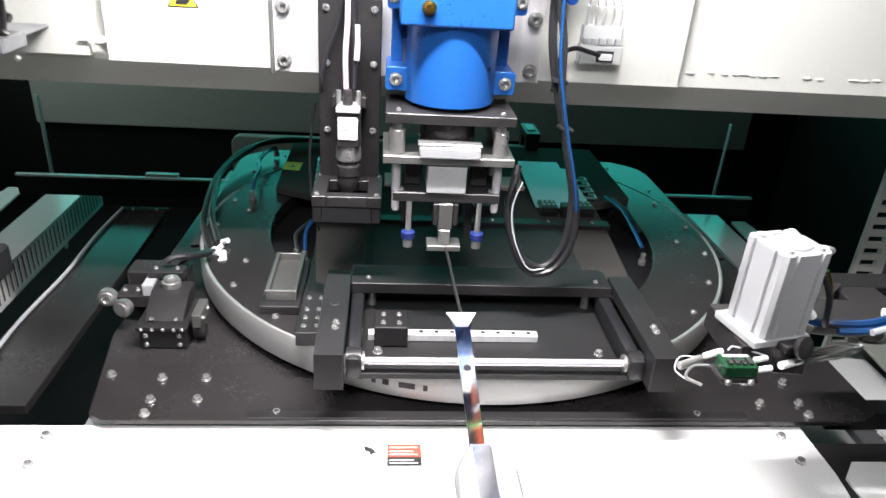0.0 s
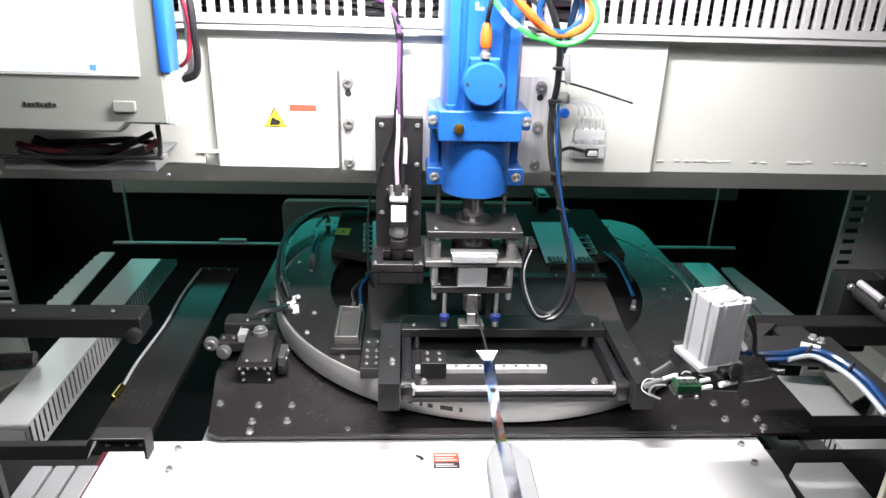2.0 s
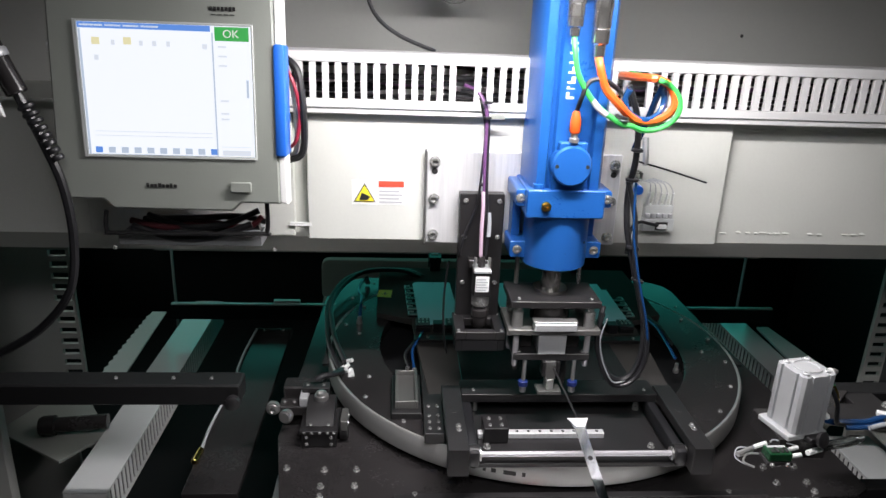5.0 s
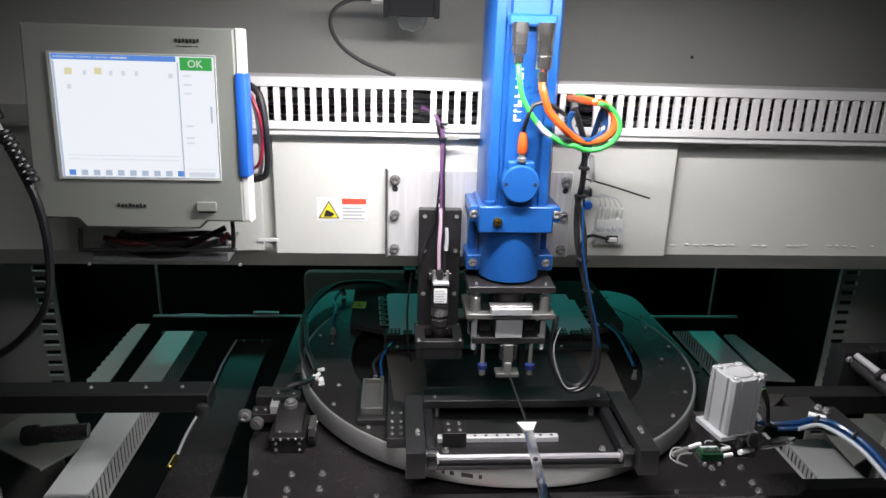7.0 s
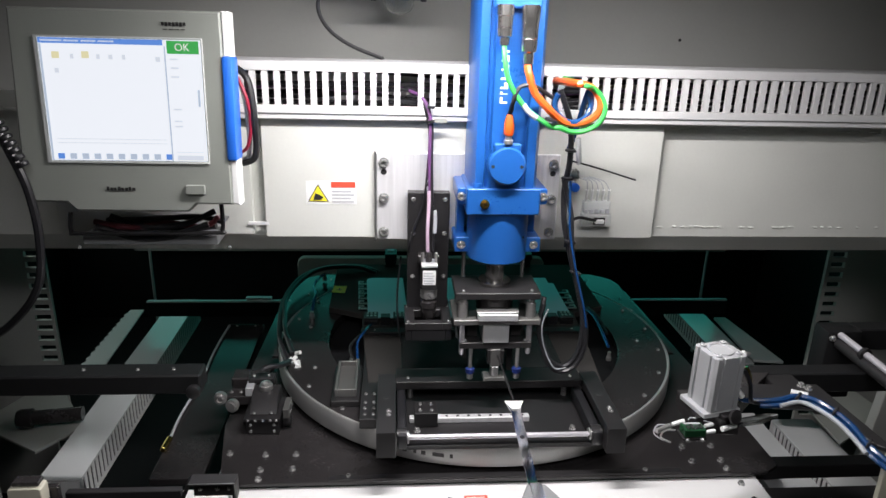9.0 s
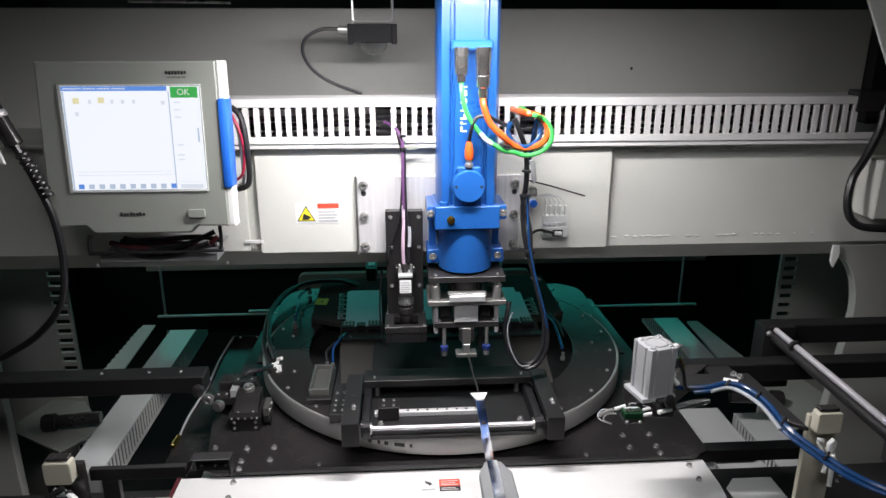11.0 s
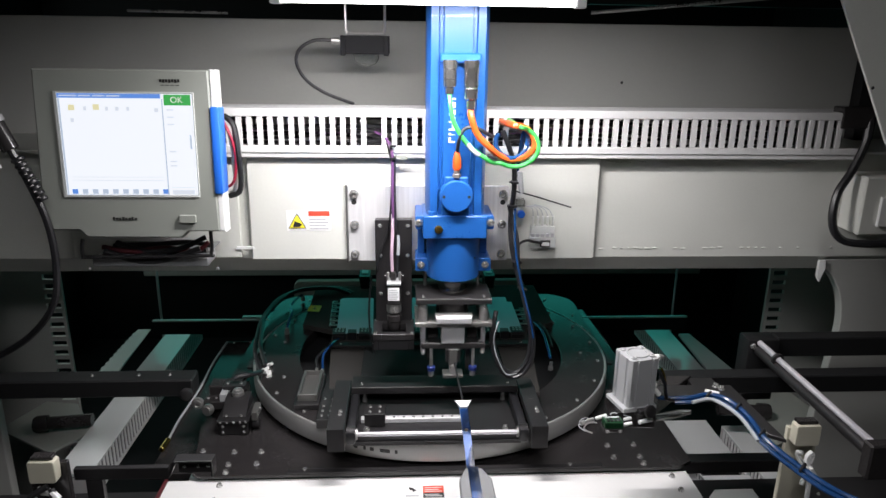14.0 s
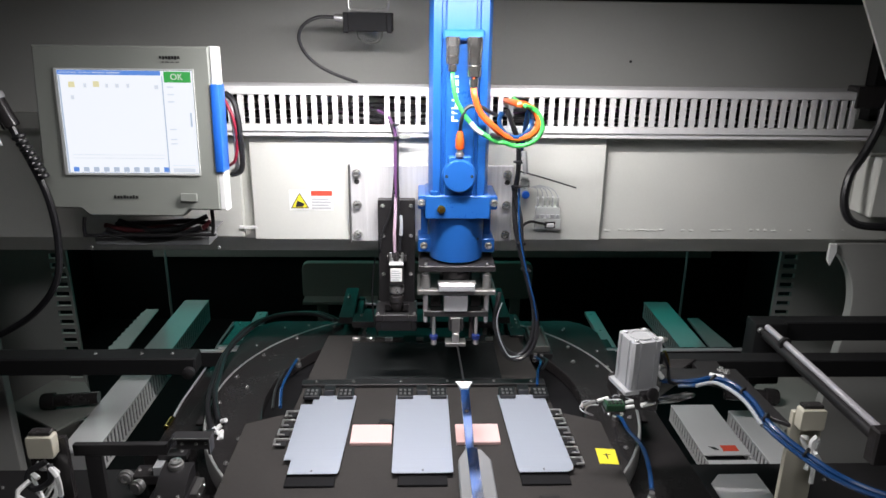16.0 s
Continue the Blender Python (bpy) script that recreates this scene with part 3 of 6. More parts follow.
def press():
    p = thing("servo_press", "blue anodised electric servo press bolted to the beam", "press")
    b = bm_new()
    prof = [(-0.057, 0.055), (-0.057, -0.040), (-0.050, -0.052), (-0.036, -0.052), (-0.034, -0.046), (-0.028, -0.046), (-0.026, -0.057),
            (0.026, -0.057), (0.028, -0.046), (0.034, -0.046), (0.036, -0.052), (0.050, -0.052), (0.057, -0.040), (0.057, 0.055)]
    prism(b, [(AX + x, AY + y) for x, y in prof], 0.462, 1.10, "z")
    part("column", b, BLUE, p, "ribbed blue column")
    b = bm_new()
    lathe(b, (AX, AY, 0.352), (0, 0, 1), [(0.048, 0), (0.0545, 0.004), (0.0545, 0.075), (0.0545, 0.112)], 48)
    part("barrel", b, BLUE, p)
    b = bm_new()
    for z0, z1 in ((0.448, 0.494),):
        prism(b, rounded(AX - 0.064, AX + 0.062, z0, z1, 0.003), AY - 0.061, AY + 0.05, "y", 0.002)
        lathe(b, (AX, AY, z0), (0, 0, 1), [(0.055, 0), (0.0565, 0.0015), (0.0565, z1 - z0 - 0.0015), (0.055, z1 - z0)], 48)
    part("collar", b, BLUE, p)
    for sx in (-1, 1):
        for z in (0.379, 0.476):
            b = bm_new()
            x0 = AX + sx * 0.046
            x1 = AX + sx * 0.078
            prism(b, rounded(min(x0, x1), max(x0, x1), z - 0.014, z + 0.014, 0.004), AY - 0.014 if z < 0.4 else AY - 0.042, AY + 0.052, "y", 0.001)
            part("lug", b, BLUE, p)
        b = bm_new()
        x0, x1 = AX + sx * 0.0575, AX + sx * 0.072
        box(b, min(x0, x1), max(x0, x1), AY + 0.02, AY + 0.053, 0.392, 0.466, 0.001)
        part("web", b, BLUE, p)
    screws(p, [(AX + s * 0.066, AY - 0.0145, 0.379) for s in (-1, 1)] + [(AX + s * 0.071, AY - 0.0425, 0.476) for s in (-1, 1)], screw_mesh(0.0062, 0.003), (90, 0, 0), "bolt")
    b = bm_new()
    lathe(b, (AX, AY - 0.05, 0.535), (0, -1, 0), [(0.032, 0), (0.032, 0.020), (0.029, 0.024)], 32)
    box(b, AX - 0.022, AX + 0.022, AY - 0.070, AY - 0.05, 0.545, 0.572, 0.002)
    part("sensor_cap", b, BLUE, p, "round blue sensor cover")
    for sx in (-1, 1):
        b = bm_new()
        lathe(b, (AX + sx * 0.024, AY - 0.0735, 0.535), (0, -1, 0), [(0.003, 0), (0.003, 0.0012)], 10)
        part("cap_hole", b, INK, p)
    b = bm_new()
    lathe(b, (0.061, AY - 0.0612, 0.468), (0, -1, 0), [(0.008, 0), (0.008, 0.004), (0.005, 0.004), (0.005, 0.009), (0.003, 0.009), (0.002, 0.004)], 12)
    part("fitting", b, BRASS, p, "small brass fitting")
    b = bm_new()
    lathe(b, (AX + 0.006, AY - 0.0532, 0.385), (0, -1, 0), [(0.0022, 0), (0.002, 0.0008)], 8)
    lathe(b, (AX + 0.041, AY - 0.034, 0.400), (0.7, -0.7, 0), [(0.003, 0), (0.0025, 0.002)], 8)
    part("plug_hole", b, INK, p)
    b = bm_new()
    lathe(b, (AX - 0.046, AY - 0.050, 0.4942), (0, 0, 1), [(0.0085, 0), (0.0085, 0.007), (0.007, 0.008), (0.004, 0.008), (0.004, 0.004)], 14)
    part("cap_screw", b, BLUE, p)
    # connectors
    for x, z0, z1, r in ((0.0775, 0.728, 0.788, 0.0125), (0.1165, 0.700, 0.788, 0.0135)):
        b = bm_new()
        h = z1 - z0
        lathe(b, (x, AY - 0.075, z0), (0, 0, 1), [(r * 0.62, 0), (r * 0.66, h * 0.18), (r * 0.95, h * 0.22), (r, h * 0.42), (r * 0.9, h * 0.44), (r, h * 0.46), (r, h * 0.72), (r * 1.08, h * 0.74), (r * 1.08, h), (r * 0.8, h)], 20)
        part("connector", b, NICKEL, p, "nickel-plated round connector")
    b = bm_new()
    box(b, 0.060, 0.135, AY - 0.074, AY - 0.0575, 0.782, 0.800, 0.003)
    part("socket_block", b, BLUE, p)
    b = bm_new()
    lathe(b, (AX, AY - 0.067, 0.572), (0, 0, 1), [(0.008, 0), (0.008, 0.006), (0.0055, 0.007), (0.0055, 0.014)], 12)
    part("gland", b, STEEL, p)
    b = bm_new()
    lathe(b, (AX, AY - 0.067, 0.586), (0, 0, 1), [(0.007, 0), (0.0085, 0.004), (0.0085, 0.018), (0.006, 0.030), (0.0045, 0.034)], 12)
    part("plug", b, CORANGE, p, "orange moulded plug")
    b = bm_new()
    prism(b, [(AX - 0.009, 0.893), (AX + 0.009, 0.893), (AX, 0.908)], AY - 0.0585, AY - 0.0573, "y")
    part("mark", b, YELLOW, p)
    # vertical name drawn as plain strokes
    b = bm_new()
    z = 0.636
    for w, full in ((0.010, 1), (0.004, 1), (0.010, 0), (0.010, 0), (0.009, 0), (0.010, 0), (0.010, 1)):
        box(b, AX - 0.016, AX - 0.004, AY - 0.0579, AY - 0.0573, z, z + w * 0.3)
        box(b, AX - 0.016 if full else AX - 0.010, AX - 0.012 if full else AX - 0.004, AY - 0.0579, AY - 0.0573, z + w * 0.3, z + w)
        z += w + 0.0045
    part("lettering", b, OFFWHITE, p, "white lettering drawn as bars")


press()


def tool():
    g = thing("press_tool", "steel press tool with two plates, guide pillars and finger", "press tool", at=(AX, 0.808, 0))
    def bx(name, x0, x1, y0, y1, z0, z1, mat, bev=0.001, lab=""):
        b = bm_new()
        box(b, x0, x1, y0, y1, z0, z1, bev)
        return part(name, b, mat, g, lab)
    top = bx("upper_plate", -0.077, 0.077, -0.046, 0.046, 0.338, 0.350, BLACK2)
    mid = bx("middle_plate", -0.079, 0.079, -0.050, 0.046, 0.290, 0.300, TIN, 0.001, "bright ground steel plate")
    low = bx("lower_plate", -0.066, 0.066, -0.044, 0.046, 0.240, 0.252, BLACK2)
    for x in (-0.062, 0.062):
        for y in (-0.034, 0.032):
            b = bm_new()
            lathe(b, (x, y, 0.225), (0, 0, 1), [(0.004, 0), (0.005, 0.003), (0.005, 0.0145), (0.0055, 0.028), (0.0055, 0.062)], 14)
            part("pillar", b, CHROME, g)
            b = bm_new()
            lathe(b, (x, y, 0.3005), (0, 0, 1), [(0.0095, 0), (0.0095, 0.028), (0.007, 0.030), (0.007, 0.037)], 16)
            part("bushing", b, STEEL, g)
    b = bm_new()
    lathe(b, (0, 0, 0.303), (0, 0, 1), [(0.034, 0), (0.034, 0.034)], 28)
    part("load_cell", b, BLACK, g)
    b = bm_new()
    lathe(b, (0, 0.012, 0.3505), (0, 0, 1), [(0.030, 0), (0.030, 0.005), (0.0175, 0.006), (0.0175, 0.07)], 28)
    part("ram", b, NICKEL, g, "chromed press ram")
    for x in (-0.056, 0.056):
        b = bm_new()
        rod(b, (x, 0.038, 0.3505), (x, 0.038, 0.42), 0.004, 12)
        part("guide_rod", b, STEEL, g)
    bx("clamp_block", -0.036, 0.036, -0.058, -0.035, 0.3005, 0.314, ALU2, 0.0015)
    bx("clamp_lip", -0.038, 0.038, -0.054, -0.035, 0.3145, 0.317, STEEL, 0.0006)
    bx("holder", -0.025, 0.023, -0.046, 0.01, 0.2525, 0.2875, ALU2, 0.001)
    for x0, x1 in ((-0.052, -0.030), (0.030, 0.052)):
        bx("spring_block", x0, x1, -0.02, 0.03, 0.2525, 0.2875, BLACK, 0.002)
    bx("finger_body", -0.009, 0.009, -0.048, -0.028, 0.205, 0.2395, TIN, 0.001)
    bx("finger_rail", -0.015, -0.0095, -0.05, -0.03, 0.212, 0.2395, BLACK2, 0.0005)
    bx("finger_rail", 0.0095, 0.015, -0.05, -0.03, 0.212, 0.2395, BLACK2, 0.0005)
    bx("finger_stem", -0.007, 0.007, -0.049, -0.03, 0.185, 0.2048, STEEL, 0.001)
    bx("pusher", -0.021, 0.021, -0.053, -0.026, 0.1775, 0.1848, TIN, 0.0008)
    for x in (-0.045, 0.042):
        b = bm_new()
        lathe(b, (x, -0.04, 0.200), (0, 0, 1), [(0.0035, 0), (0.0035, 0.0395)], 10)
        part("pin", b, STEEL, g)
        b = bm_new()
        lathe(b, (x, -0.04, 0.190), (0, 0, 1), [(0.0085, 0), (0.0085, 0.008), (0.004, 0.0098)], 14)
        part("pin_cap", b, NAVY, g, "dark blue nylon cap")
        b = bm_new()
        lathe(b, (x, -0.04, 0.178), (0, 0, 1), [(0.006, 0), (0.006, 0.0098)], 12)
        part("pin_foot", b, STEEL, g)
    bx("side_link", -0.052, -0.044, 0.03, 0.046, 0.18, 0.2395, BLACK)
    bx("side_link", 0.030, 0.040, 0.0, 0.03, 0.17, 0.2395, BLACK)
    screws(g, [(x, -0.034, 0.3502) for x in (-0.062, 0.062)] + [(x, -0.035, 0.2522) for x in (-0.055, 0.055)], TINY)
    return g


TOOL = tool()


def vision():
    v = thing("vision_camera", "inspection camera with lens on a black bracket plate", "camera")
    b = bm_new()
    box(b, -0.067, 0.010, 0.855, 0.8755, 0.235, 0.462, 0.001)
    part("back_plate", b, BLACK2, v)
    screws(v, [(x, 0.8545, z) for x in (-0.057, 0.001) for z in (0.450, 0.385, 0.30)], screw_mesh(0.0034, 0.003), (90, 0, 0), "screw")
    b = bm_new()
    box(b, -0.043, -0.013, 0.800, 0.834, 0.294, 0.338, 0.002)
    part("housing", b, BLACK2, v)
    b = bm_new()
    box(b, -0.0425, -0.0135, 0.7975, 0.8, 0.338, 0.343, 0.0005)
    box(b, -0.0425, -0.0135, 0.80, 0.833, 0.3384, 0.343, 0.001)
    part("top_plate", b, ALU2, v)
    b = bm_new()
    prism(b, rounded(-0.040, -0.0165, 0.304, 0.332, 0.002), 0.7988, 0.7999, "y")
    part("label", b, OFFWHITE, v, "white label with unreadable print")
    b = bm_new()
    for k in range(5):
        box(b, -0.0385, -0.022 + 0.003 * (k % 2), 0.7982, 0.7987, 0.3065 + 0.0048 * k, 0.3085 + 0.0048 * k)
    tagged(part("print", b, PALEINK, v), kind="stuff")
    b = bm_new()
    lathe(b, (-0.028, 0.817, 0.233), (0, 0, 1), [(0.012, 0), (0.0145, 0.004), (0.0145, 0.020), (0.016, 0.022), (0.016, 0.034), (0.013, 0.036), (0.013, 0.040)], 24)
    part("lens", b, BLACK, v)
    b = bm_new()
    lathe(b, (-0.028, 0.817, 0.2735), (0, 0, 1), [(0.014, 0), (0.0155, 0.002), (0.0155, 0.013), (0.0145, 0.02)], 24)
    part("lens_ring", b, STEEL, v)
    b = bm_new()
    for q in ((-0.072, -0.054, 0.782, 0.866), (-0.003, 0.0145, 0.782, 0.866), (-0.0538, -0.0032, 0.782, 0.797), (-0.0538, -0.0032, 0.84, 0.866)):
        box(b, *q, 0.222, 0.236, 0.0008)
    part("light_frame", b, BLACK2, v)
    b = bm_new()
    for q in ((-0.071, -0.060, 0.783, 0.864), (0.003, 0.0138, 0.783, 0.864), (-0.0598, 0.0028, 0.783, 0.793), (-0.0598, 0.0028, 0.853, 0.864)):
        box(b, *q, 0.200, 0.2216, 0.0008)
    part("light_hood", b, PIT, v)
    screws(v, [(x, y, 0.236) for x in (-0.066, 0.0085) for y in (0.788, 0.858)], TINY)
    for x in (-0.040, -0.016):
        b = bm_new()
        rod(b, (x, 0.815, 0.3435), (x, 0.815, 0.361), 0.0028, 10, 0.0005)
        part("stud", b, STEEL, v)
    b = bm_new()
    box(b, -0.049, -0.007, 0.832, 0.8548, 0.335, 0.349, 0.001)
    part("clamp", b, BLACK, v)
    b = bm_new()
    lathe(b, (-0.029, 0.817, 0.3435), (0, 0, 1), [(0.006, 0), (0.006, 0.012), (0.0045, 0.018)], 12)
    part("plug", b, BLACK, v)
    c = thing("camera_cables", "purple and black camera cables rising to the duct", "cables")
    for pts, r, mt, nm in (
            ([(-0.031, 0.817, 0.3625), (-0.032, 0.82, 0.40), (-0.030, 0.83, 0.44), (-0.030, 0.838, 0.47)], 0.0034, CPINK, "sleeve"),
            ([(-0.028, 0.842, 0.47), (-0.030, 0.845, 0.53), (-0.029, 0.85, 0.58), (-0.032, 0.855, 0.61), (-0.045, 0.866, 0.632), (-0.065, 0.885, 0.64)], 0.0032, CPURPLE, "cable"),
            ([(-0.022, 0.822, 0.362), (-0.021, 0.83, 0.41), (-0.024, 0.838, 0.46), (-0.026, 0.846, 0.53), (-0.027, 0.852, 0.59), (-0.045, 0.868, 0.625), (-0.07, 0.89, 0.630)], 0.0028, RUBBER, "cable"),
            ([(-0.060, 0.87, 0.34), (-0.064, 0.846, 0.36), (-0.055, 0.846, 0.40), (-0.04, 0.848, 0.44), (-0.033, 0.852, 0.50), (-0.031, 0.857, 0.58), (-0.05, 0.872, 0.635), (-0.075, 0.90, 0.645)], 0.002, RUBBER, "cable"),
            ([(-0.019, 0.824, 0.395), (-0.018, 0.829, 0.415), (-0.019, 0.833, 0.435)], 0.0035, CWHITE, "marker"),
            ([(-0.078, 0.91, 0.32), (-0.085, 0.90, 0.25), (-0.083, 0.90, 0.18), (-0.075, 0.91, 0.13)], 0.002, RUBBER, "cable")):
        b = bm_new()
        sweep(b, pts, r)
        part(nm, b, mt, c)
    for z in (0.48, 0.592, 0.617):
        b = bm_new()
        rod(b, (-0.0285, 0.848, z - 0.002), (-0.0285, 0.848, z + 0.002), 0.0068, 12)
        part("cable_tie", b, RUBBER, c)
    b = bm_new()
    box(b, -0.022, 0.0, 0.851, 0.8535, 0.589, 0.597, 0.0005)
    part("tie_tail", b, BEZEL, c)


vision()


def press_cables():
    c = thing("press_cables", "coiled green, orange and blue press cables with ties", "cables")
    y = AY - 0.085
    coil = lambda cx, cz, rx, rz, a0, a1, yy, n: [(cx + rx * math.cos(math.radians(a0 + (a1 - a0) * i / n)), yy + 0.004 * math.sin(i), cz + rz * math.sin(math.radians(a0 + (a1 - a0) * i / n))) for i in range(n + 1)]
    for pts, r, mt in (
            ([(0.0775, AY - 0.075, 0.728), (0.079, y, 0.705), (0.088, y, 0.672), (0.115, y, 0.634), (0.155, y, 0.606)] + coil(0.200, 0.633, 0.044, 0.038, 235, 440, y, 9) + [(0.205, 0.86, 0.67)], 0.0042, CGREEN),
            ([(0.1165, AY - 0.075, 0.700), (0.118, y, 0.685), (0.130, y, 0.655), (0.155, y, 0.630)] + coil(0.198, 0.640, 0.040, 0.032, 220, 450, y + 0.006, 9) + [(0.19, 0.86, 0.665)], 0.0062, CORANGE),
            (coil(0.196, 0.640, 0.030, 0.030, 150, 400, y + 0.012, 9) + [(0.22, 0.80, 0.60), (0.216, 0.83, 0.55)], 0.005, CBLUE),
            ([(AX, AY - 0.067, 0.620), (AX + 0.002, y, 0.645), (0.105, y, 0.665), (0.125, y, 0.668), (0.150, y + 0.01, 0.655), (0.175, 0.80, 0.64)], 0.0035, RUBBER),
            ([(0.112, y, 0.638), (0.122, y - 0.002, 0.626), (0.134, y - 0.002, 0.617)], 0.0046, CWHITE),
            ([(0.185, 0.80, 0.655), (0.200, 0.80, 0.62), (0.212, 0.81, 0.585), (0.214, 0.81, 0.53), (0.210, 0.815, 0.48), (0.214, 0.81, 0.42), (0.228, 0.80, 0.36), (0.244, 0.79, 0.30), (0.258, 0.785, 0.24), (0.254, 0.78, 0.18), (0.230, 0.775, 0.150), (0.200, 0.775, 0.160), (0.182, 0.78, 0.20), (0.178, 0.785, 0.24), (0.186, 0.80, 0.28)], 0.0052, RUBBER),
            ([(0.206, 0.81, 0.50), (0.222, 0.80, 0.44), (0.226, 0.79, 0.38), (0.236, 0.785, 0.33), (0.250, 0.78, 0.28), (0.263, 0.778, 0.23), (0.262, 0.775, 0.18), (0.240, 0.77, 0.146), (0.208, 0.77, 0.144), (0.186, 0.775, 0.18), (0.174, 0.78, 0.23), (0.184, 0.79, 0.27)], 0.0045, RUBBER),
            ([(0.216, 0.80, 0.50), (0.219, 0.79, 0.42), (0.230, 0.782, 0.36), (0.243, 0.778, 0.31), (0.254, 0.774, 0.27), (0.262, 0.772, 0.23)], 0.0022, CBLUE),
            ([(0.230, 0.768, 0.150), (0.208, 0.765, 0.150), (0.192, 0.768, 0.175), (0.182, 0.772, 0.205), (0.180, 0.775, 0.235), (0.190, 0.78, 0.265)], 0.0012, CWHITE)):
        b = bm_new()
        sweep(b, pts, r)
        part("cable", b, mt, c)
    for p, a in (((0.158, y, 0.612), (0.3, 0, 1)), ((0.214, 0.806, 0.55), (0, 0, 1)), ((0.212, 0.81, 0.50), (0, 0, 1)), ((0.224, 0.80, 0.385), (0.2, 0, 1)), ((0.236, 0.79, 0.33), (0.3, 0, 1))):
        b = bm_new()
        lathe(b, p, a, [(0.009, 0), (0.011, 0.001), (0.011, 0.004), (0.009, 0.005)], 12)
        part("cable_tie", b, RUBBER, c)
    b = bm_new()
    sweep(b, [(0.216, 0.80, 0.535), (0.26, 0.79, 0.525), (0.325, 0.78, 0.507)], 0.0016, 6)
    part("tie_tail", b, RUBBER, c)
    b = bm_new()
    rod(b, (0.228, 0.80, 0.530), (0.222, 0.80, 0.575), 0.005, 12)
    part("sleeve", b, ALU2, c)
    # air fitting and terminal block on the panel
    v = thing("flow_fitting", "blue and white push-in air fitting on the panel", "air fitting")
    b = bm_new()
    rod(b, (0.236, 0.8905, 0.478), (0.236, 0.846, 0.478), 0.009, 14, 0.001)
    part("body", b, CWHITE, v)
    b = bm_new()
    rod(b, (0.236, 0.8455, 0.478), (0.236, 0.836, 0.478), 0.008, 14, 0.001)
    part("collar", b, BLUE2, v)
    b = bm_new()
    box(b, 0.228, 0.246, 0.85, 0.886, 0.490, 0.506, 0.002)
    part("cap", b, CLEAR, v)
    t = thing("terminal_block", "pale grey terminal block with row of white ferrules", "terminal block")
    b = bm_new()
    box(b, 0.262, 0.318, 0.866, 0.8907, 0.396, 0.420, 0.0015)
    box(b, 0.264, 0.316, 0.872, 0.8907, 0.4205, 0.444, 0.0015)
    part("body", b, PALEFRAME, t)
    for i in range(5):
        b = bm_new()
        rod(b, (0.268 + i * 0.0105, 0.874, 0.4445), (0.266 + i * 0.0105, 0.864, 0.468), 0.0025, 8)
        part("ferrule", b, OFFWHITE, t)
        b = bm_new()
        sweep(b, [(0.266 + i * 0.0105, 0.864, 0.468), (0.262 + i * 0.008, 0.858, 0.486), (0.250 + i * 0.004, 0.862, 0.490 + i * 0.001)], 0.001, 6)
        part("wire", b, CWHITE, t)
        b = bm_new()
        box(b, 0.2645 + i * 0.0105, 0.271 + i * 0.0105, 0.8655, 0.8715, 0.4215, 0.4285)
        part("clip", b, PALEINK, t)
    b = bm_new()
    box(b, 0.284, 0.306, 0.8645, 0.8655, 0.400, 0.414)
    part("socket", b, INK, t)
    b = bm_new()
    sweep(b, [(0.290, 0.862, 0.408), (0.270, 0.855, 0.414), (0.250, 0.85, 0.418), (0.232, 0.84, 0.408), (0.222, 0.82, 0.37)], 0.003, 8)
    part("lead", b, RUBBER, t)
    b = bm_new()
    box(b, 0.286, 0.303, 0.858, 0.864, 0.403, 0.411, 0.001)
    part("plug", b, OFFWHITE, t)


press_cables()


